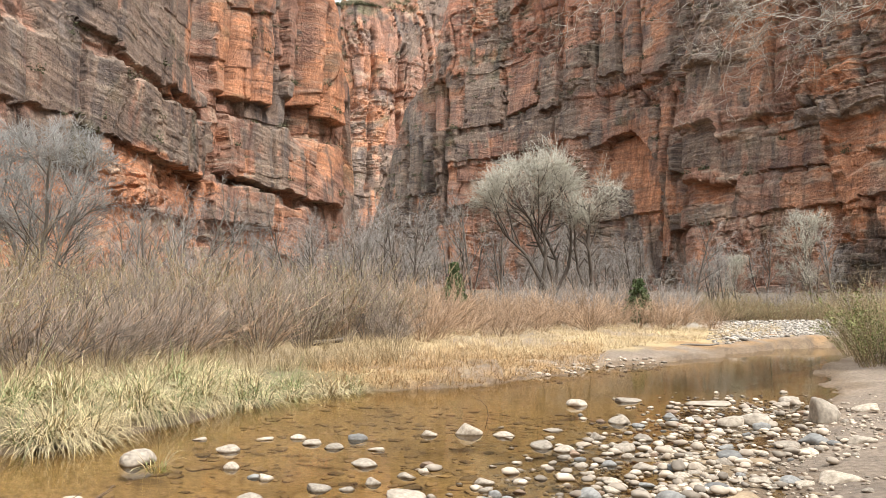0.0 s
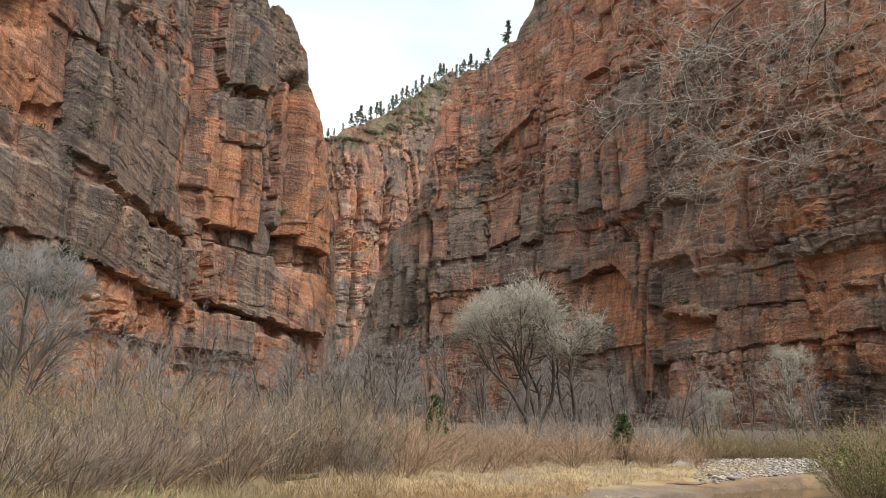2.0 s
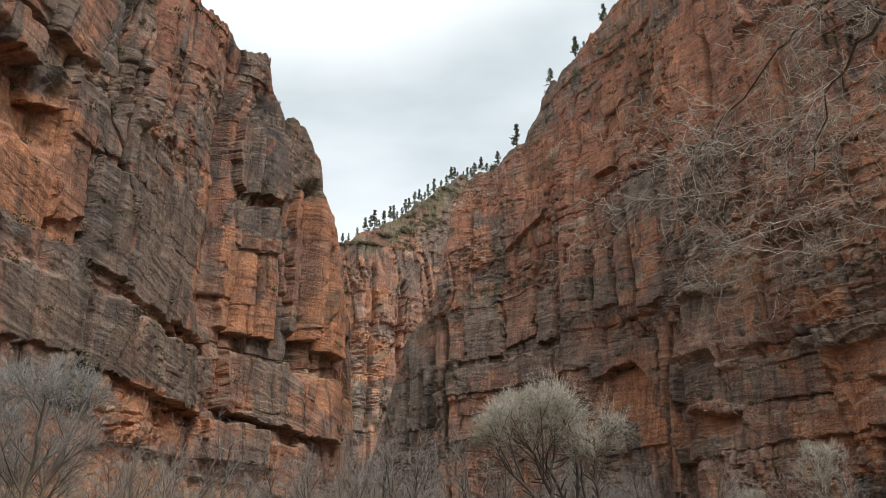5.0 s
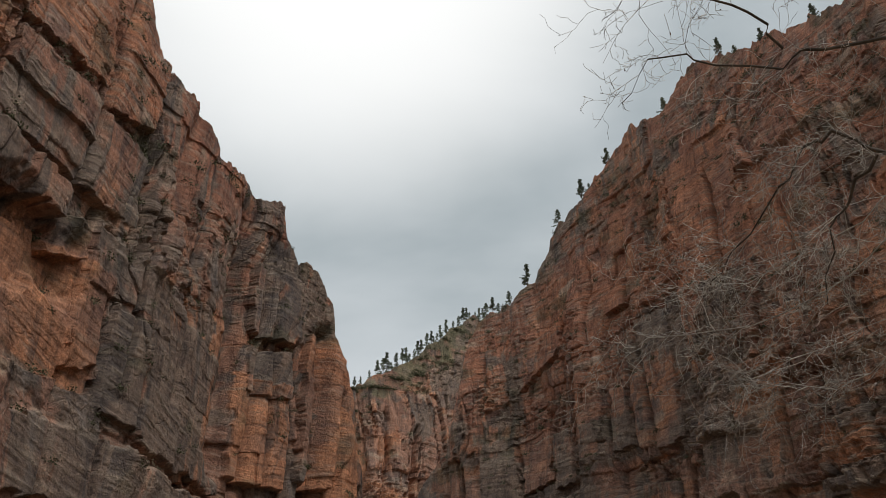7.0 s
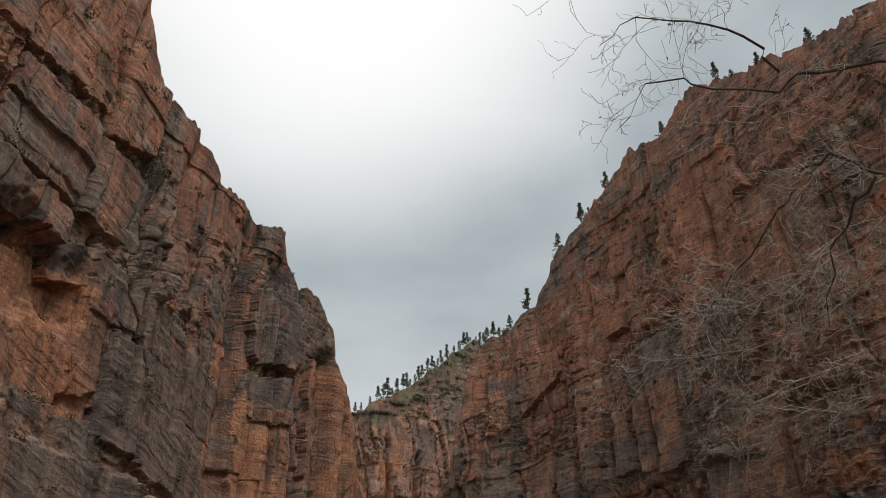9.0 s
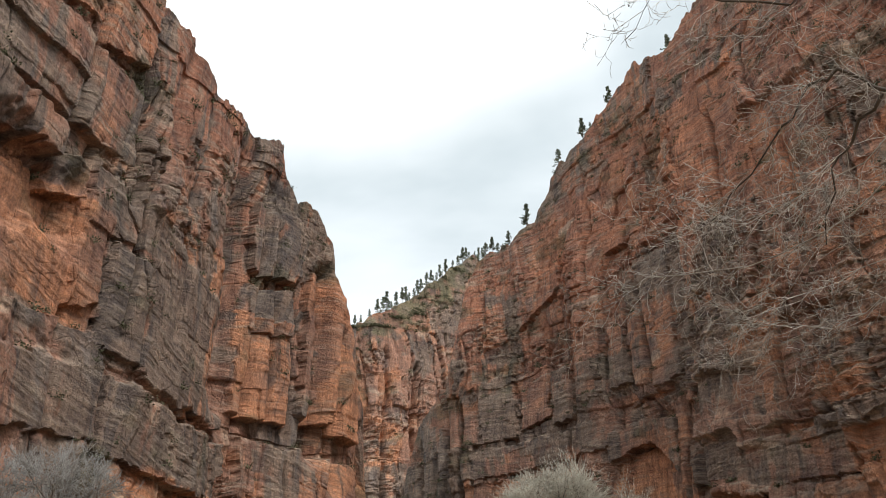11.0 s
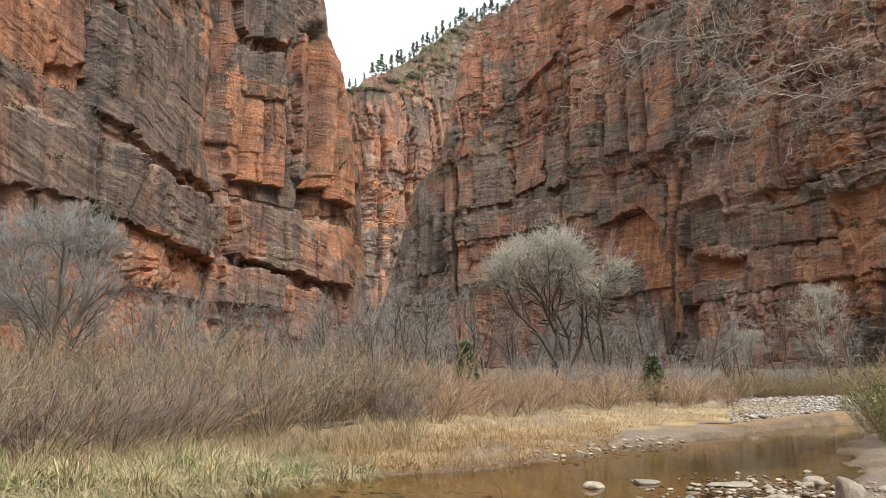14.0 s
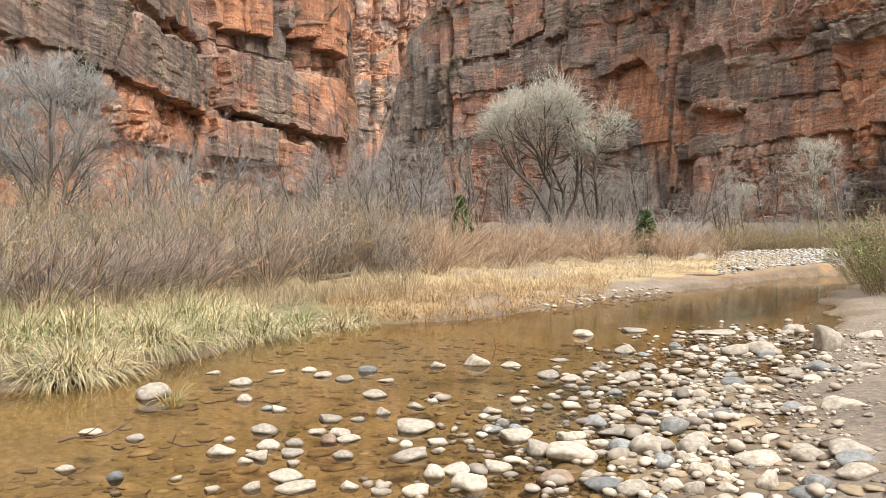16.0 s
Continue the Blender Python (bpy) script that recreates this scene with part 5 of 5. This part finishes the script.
GREY_STONES = [(4.72, 9.71, 0.4, 0.16), (3.3, 8.78, 0.29, 0.16), (2.04, 6.78, 0.3, 0.19), (2.95, 5.53, 0.3, 0.15), (1.4, 7.1, 0.27, 0.13), (1.12, 5.35, 0.3, 0.09), (1.65, 5.78, 0.17, 0.13), (1.43, 6.22, 0.21, 0.15), (2.52, 5.19, 0.2, 0.14), (2.39, 5.04, 0.27, 0.09), (2.64, 7.33, 0.29, 0.09), (3.49, 7.69, 0.27, 0.11), (0.55, 7.08, 0.12, 0.1), (4.6, 11.02, 0.26, 0.15), (3.53, 9.52, 0.25, 0.07), (1.89, 8.5, 0.22, 0.08), (-0.96, 9.87, 0.25, 0.12), (-2.35, 5.52, 0.13, 0.09), (-1.76, 7.75, 0.16, 0.06)]
POOL_STONES = [(-3.11, 8.3, 0.38, 0.23), (-2.36, 9.05, 0.29, 0.11), (-2.09, 8.14, 0.18, 0.11), (-0.73, 8.36, 0.29, 0.11), (-1.72, 9.91, 0.22, 0.08), (-1.49, 9.54, 0.24, 0.1), (-1.59, 6.86, 0.28, 0.1), (-1.44, 6.36, 0.21, 0.1), (-1.78, 6.21, 0.26, 0.1), (-1.46, 6.04, 0.19, 0.1), (-1.2, 6.14, 0.19, 0.07), (-0.9, 6.72, 0.2, 0.11), (-1.05, 7.28, 0.24, 0.08), (-1.11, 6.81, 0.19, 0.07), (-0.25, 6.91, 0.36, 0.14), (-0.28, 6.07, 0.32, 0.08), (-1.12, 5.55, 0.27, 0.09), (-1.02, 5.31, 0.3, 0.07), (-1.32, 5.3, 0.13, 0.08), (-2.81, 5.74, 0.16, 0.06), (-2.63, 6.6, 0.16, 0.07), (-3.09, 6.81, 0.21, 0.06)]
POOL_STONES_MORE = [(-0.65, 5.35, 0.15, 0.07), (-0.07, 5.58, 0.17, 0.13), (-0.19, 5.21, 0.19, 0.1), (-0.59, 7.54, 0.17, 0.1), (-0.27, 7.85, 0.22, 0.07), (-1.63, 7.68, 0.16, 0.07), (-2.13, 9.81, 0.25, 0.05), (-2.91, 9.74, 0.18, 0.05), (-1.18, 9.29, 0.23, 0.09), (-0.07, 10.23, 0.25, 0.11), (-0.79, 6.08, 0.19, 0.08), (-1.92, 5.52, 0.1, 0.04), (-1.82, 6.56, 0.12, 0.05), (-1.24, 6.45, 0.17, 0.08), (-0.69, 9.2, 0.21, 0.06), (-0.8, 7.28, 0.16, 0.05), (-1.58, 5.28, 0.11, 0.05), (-0.42, 5.22, 0.16, 0.05), (-1.53, 5.95, 0.14, 0.06)]
RUST_STONES = [(-0.97, 6.52, 0.16, 0.1), (-0.06, 8.31, 0.21, 0.09)]

rng = random.Random(8)
for rows_ in (BAR_STONES, BAR_STONES_MORE, POOL_STONES, POOL_STONES_MORE):
    for x, y, w, h in rows_:
        stone(x, y, w, h, "tan", rng)
for x, y, w, h in GREY_STONES:
    stone(x, y, w, h, "grey", rng)
for x, y, w, h in RUST_STONES:
    stone(x, y, w, h, "rust", rng)
count = 0
while count < 200:
    f = rng.random() ** 1.25
    x = 0.6 + 5.0 * f + rng.gauss(0, 0.75 + 0.4 * f)
    y = 5.4 + 8.2 * f + rng.gauss(0, 1.0)
    w = min(0.34, rng.lognormvariate(math.log(0.105), 0.42))
    if math.hypot(x, y) < 4.0 or any((x - u) ** 2 + (y - v) ** 2 < (0.36 * (w + ww)) ** 2 for u, v, ww in taken):
        continue
    stone(x, y, w, w * rng.uniform(0.3, 0.55), rng.choices(["tan", "grey", "rust"], [0.74, 0.12, 0.14])[0], rng)
    count += 1


def pebble_field(name, label, n, pick, seed, detail=1, mat=None, flat=1.0):
    r2 = random.Random(seed)
    kinds = []
    for j in range(6):
        bm = cobble(400 + j, detail)
        bm.verts.index_update()
        kinds.append(([v.co.copy() for v in bm.verts], [tuple(v.index for v in f.verts) for f in bm.faces]))
        bm.free()
    pieces = []
    while len(pieces) < n:
        x, y, s, lift = pick(r2)
        m = Matrix.Translation((x, y, max(place(x, y), -0.035 if lift > 0.25 else -9) + s * lift)) @ Matrix.Rotation(r2.uniform(0, 6.28), 4, "Z") @ Matrix.Diagonal((s, s * r2.uniform(0.6, 0.9), s * flat * r2.uniform(0.35, 0.6), 1))
        k = kinds[r2.randrange(6)]
        pieces.append(([m @ v for v in k[0]], k[1]))
    tagged(new(name, mesh_from(name, *gather(pieces), mat or pebble_mat)), label, "stones", kind="stuff")


def cobble_spot(r2):
    f = r2.random() ** 1.2
    return 0.7 + 5.0 * f + r2.gauss(0, 0.7), 5.2 + 8.6 * f + r2.gauss(0, 0.9), min(0.2, r2.lognormvariate(math.log(0.085), 0.38)), 0.3


def bar_spot(r2):
    f = r2.random()
    return 0.8 + 5.6 * f + r2.gauss(0, 0.9), 5.0 + 9.0 * f + r2.gauss(0, 1.1), min(0.11, r2.lognormvariate(math.log(0.04), 0.5)), 0.12


def bed_spot(r2):
    f = r2.random()
    f = f ** 1.6
    return -4.0 + 7 * r2.random() + 2 * f, 4.6 + 9.5 * f, min(0.3, r2.lognormvariate(math.log(0.12), 0.5)), 0.03


def gravel_spot(r2):
    while True:
        az, r = r2.uniform(19.3, 29), r2.uniform(31, 59)
        x, y = math.sin(radians(az)) * r, math.cos(radians(az)) * r
        if survey(x, y)[1] < -0.9 and r2.random() < (az - 18.5) / 3 + 0.15:
            return x, y, min(0.36, r2.lognormvariate(math.log(0.11), 0.5)), 0.15


def shore_spot(r2):
    f = r2.random()
    return 2.0 + 4.5 * f + r2.gauss(0, 0.3), 18.2 + 4.6 * f + r2.gauss(0, 0.35), r2.uniform(0.06, 0.2), 0.15


pebble_field("pebbles", "mixed pebbles between the larger stones of the bar", 2400, bar_spot, 501)
pebble_field("cobbles", "small cobbles packed between the larger stones", 1250, cobble_spot, 505, 2)
pebble_field("bed_stones", "flat brown stones on the river bed", 1700, bed_spot, 502, 2, bed_mat, 0.4)
pebble_field("gravel_bar", "pale gravel bar at the river bend", 3400, gravel_spot, 503, 1, gravel_mat)
pebble_field("shore_gravel", "pale gravel along the far shore", 150, shore_spot, 504)

# ---- the near tree whose limbs hang in from the bank beside the camera ----
# azimuth, height angle and distance along each limb
UPPER_BOUGHS = [
    [(47, 33, 8.0), (38.1, 39.0, 8.2), (31.7, 40.3, 8.4), (29.7, 39.8, 8.4), (23.6, 42.2, 8.3), (20, 43.0, 8.2), (16.5, 40.5, 8.2)],
    [(31.0, 41.0, 8.4), (29.3, 44.0, 8.4), (25.0, 46.5, 8.3), (20, 47.6, 8.2), (16, 46.4, 8.1)],
    [(46, 26, 8.0), (35.2, 32.2, 8.4), (32.5, 34.4, 8.5), (29.9, 34.4, 8.5), (27.6, 31.9, 8.6), (23.1, 28.9, 8.7), (21, 27.0, 8.7)],
    [(34.6, 32.3, 8.4), (31.8, 30.3, 8.6), (30, 28.9, 8.7), (28.4, 23.9, 8.8)]]
LOWER_BOUGHS = [
    [(44, 22, 8.2), (33.2, 26.9, 8.6), (29.4, 25.2, 8.8), (23, 23.4, 9.0), (15.6, 23.6, 9.1), (11.6, 23.2, 9.2)],
    [(42, 15, 8.4), (30.8, 19.6, 8.8), (27.4, 18.4, 9.0), (22.8, 19.5, 9.1), (19.1, 22.0, 9.2)],
    [(43, 30, 8.6), (34, 29.5, 8.9), (29, 27.6, 9.1), (25, 26.6, 9.2), (20.5, 26.0, 9.2), (17, 27.4, 9.2)],
    [(42, 20, 9.2), (34, 22.5, 9.4), (28.5, 21.6, 9.5), (24, 20.6, 9.6), (20, 18.2, 9.7)]]
BOUGH_R = [0.026, 0.017, 0.034, 0.02, 0.0145, 0.0095, 0.01, 0.0085]
near_tree = new("overhanging_cottonwood")
tagged(near_tree, "bare cottonwood overhanging the bank, with drooping twigs", "tree")
base = Vector((heading(52).x * 7.6, heading(52).y * 7.6, 0))
base.z = place(base.x, base.y)
near_tree.location = base
trunk_pts = [Vector((0, 0, -0.2)), Vector((0.1, 0, 1.5)), Vector((0.05, 0.1, 3.4)), Vector((-0.1, 0.2, 5.6)), Vector((0.2, 0.1, 8.0))]
part("trunk", mesh_from("near_trunk", *tubes([(trunk_pts, [0.3, 0.26, 0.22, 0.17, 0.1])], 12), bark_dark), near_tree)
rng = random.Random(77)
twigs = []
for spine, r0 in zip(UPPER_BOUGHS + LOWER_BOUGHS, BOUGH_R):
    pts = [EYE + heading(a, e) * d for a, e, d in spine]
    if spine[0][0] > 40:
        h = pts[0].z - base.z - 0.6
        pts.insert(0, base + Vector((0.05, 0.1, max(1.0, h))))
    fine = []
    for a, b in zip(pts, pts[1:]):
        for k in range(3):
            fine.append(a.lerp(b, k / 3) + Vector((rng.gauss(0, 0.03), rng.gauss(0, 0.03), rng.gauss(0, 0.03))))
    fine.append(pts[-1])
    fine = [p - base for p in fine]
    radii = [max(r0 * (1 - 0.85 * i / len(fine)), 0.0035) for i in range(len(fine))]
    part("limb", mesh_from("near_limb", *tubes([(fine, radii)], 6), twig_near if r0 < 0.0165 else bark_dark), near_tree)
    made = {}
    TW = [(4, 0.3, 0.6, 0.9, 0.36, -0.05, 8, 0.12), (3, 0.35, 0.7, 0.9, 0.45, 0.0, 5, 0.2), (0, 0.4, 0.7, 0.7, 0.5, 0.1, 4, 0.2), 0.0021]
    for i in range(4, len(fine) - 1):
        for _k in range((2 if i % 2 else 3) if spine[1][1] < 36 else 1):
            d = turned((fine[i + 1] - fine[i - 1]).normalized(), rng.uniform(0.4, 1.1), rng)
            grow(made, fine[i], d, rng.uniform(0.3, 1.05), 0.0036, 0, rng, TW)
    for level in made.values():
        twigs += level
tagged(part("twig_tangle", mesh_from("near_twigs", *tubes(twigs, 3), twig_near), near_tree), kind="stuff")
tagged(part("bud_scatter", mesh_from("near_buds", *leaves(twigs, 320, 0.03, rng), leaf_dry), near_tree), kind="stuff")

# ---- small things by the water ----
rng = random.Random(91)
tuft = new("grass_tuft")
tagged(tuft, "pale green grass tuft beside a stone in the pool", "grass tuft")
tuft.location = (-2.86, 8.18, -0.03)
tagged(part("dry_growth", mesh_from("tuft_dry", *blades(rng, 26, 0.09, 0.36, 0.006, 1.0, 0.7), grass_straw, False), tuft), kind="stuff")
tagged(part("green_growth", mesh_from("tuft_green", *blades(rng, 40, 0.12, 0.2, 0.006, 1.2, 0.4), grass_green, False), tuft), kind="stuff")
wet_wood = speckled("wet_wood", (0.06, 0.035, 0.022), (0.17, 0.11, 0.07), 8, 0.5, stretch=(0.3, 1, 1))


def stick(name, label, spine, radius, at, side_twigs, mat, seed):
    """A dead branch lying down: a bent stem and a few broken side twigs."""
    rng = random.Random(seed)
    root = new(name)
    tagged(root, label, "driftwood")
    root.location = at
    pts = [Vector(p) for p in spine]
    part("stem", mesh_from(name + "_stem", *tubes([(pts, [radius * (1 - 0.6 * i / len(pts)) for i in range(len(pts))])], 7), mat), root)
    for _ in range(side_twigs):
        k = rng.randrange(len(pts) - 1)
        a = pts[k].lerp(pts[k + 1], rng.random())
        d = turned((pts[k + 1] - pts[k]).normalized(), rng.uniform(0.5, 1.0), rng)
        d.z = abs(d.z) * 0.6
        L = rng.uniform(0.12, 0.28)
        part("side_twig", mesh_from(name + "_twig", *tubes([([a, a + d * L * 0.5, a + d * L + Vector((0, 0, 0.02))], [radius * 0.45, radius * 0.35, radius * 0.2])], 5), mat), root)
    return root


stick("driftwood_branch", "dark wet branch stranded in the shallow pool", [(-0.2, -0.04, 0.0), (-0.08, 0.0, 0.03), (0.04, 0.03, 0.015), (0.16, 0.1, 0.03), (0.26, 0.18, 0.09)], 0.013, (-3.05, 6.55, 0.0), 5, wet_wood, 3)
stick("driftwood_branch", "thin bent twig caught among pool stones", [(-0.3, 0.05, 0.05), (-0.15, 0.0, 0.02), (0.0, 0.03, 0.03), (0.15, 0.0, 0.01)], 0.008, (-1.95, 6.25, 0.01), 3, wet_wood, 4)
stick("driftwood_branch", "slender dead stem standing in the pool", [(0, 0, -0.1), (0.05, 0.0, 0.1), (0.02, 0.0, 0.24), (-0.08, 0.02, 0.33)], 0.006, (0.72, 11.3, 0.0), 3, wet_wood, 6)
log = stick("fallen_log", "short dark fallen log under the willows", [(-0.55, 0, 0.07), (-0.2, 0.06, 0.1), (0.2, 0.0, 0.13), (0.5, -0.05, 0.2)], 0.1, (-2.9, 20.2, place(-2.9, 20.2)), 2, bark_dark, 7)
stick("fallen_log", "weathered log on the sandy far shore", [(-0.7, 0.12, 0.03), (-0.25, 0.0, 0.06), (0.3, 0.03, 0.04), (0.7, 0.14, 0.09)], 0.045, (9.4, 27.6, place(9.4, 27.6)), 2, bark_pale, 8)
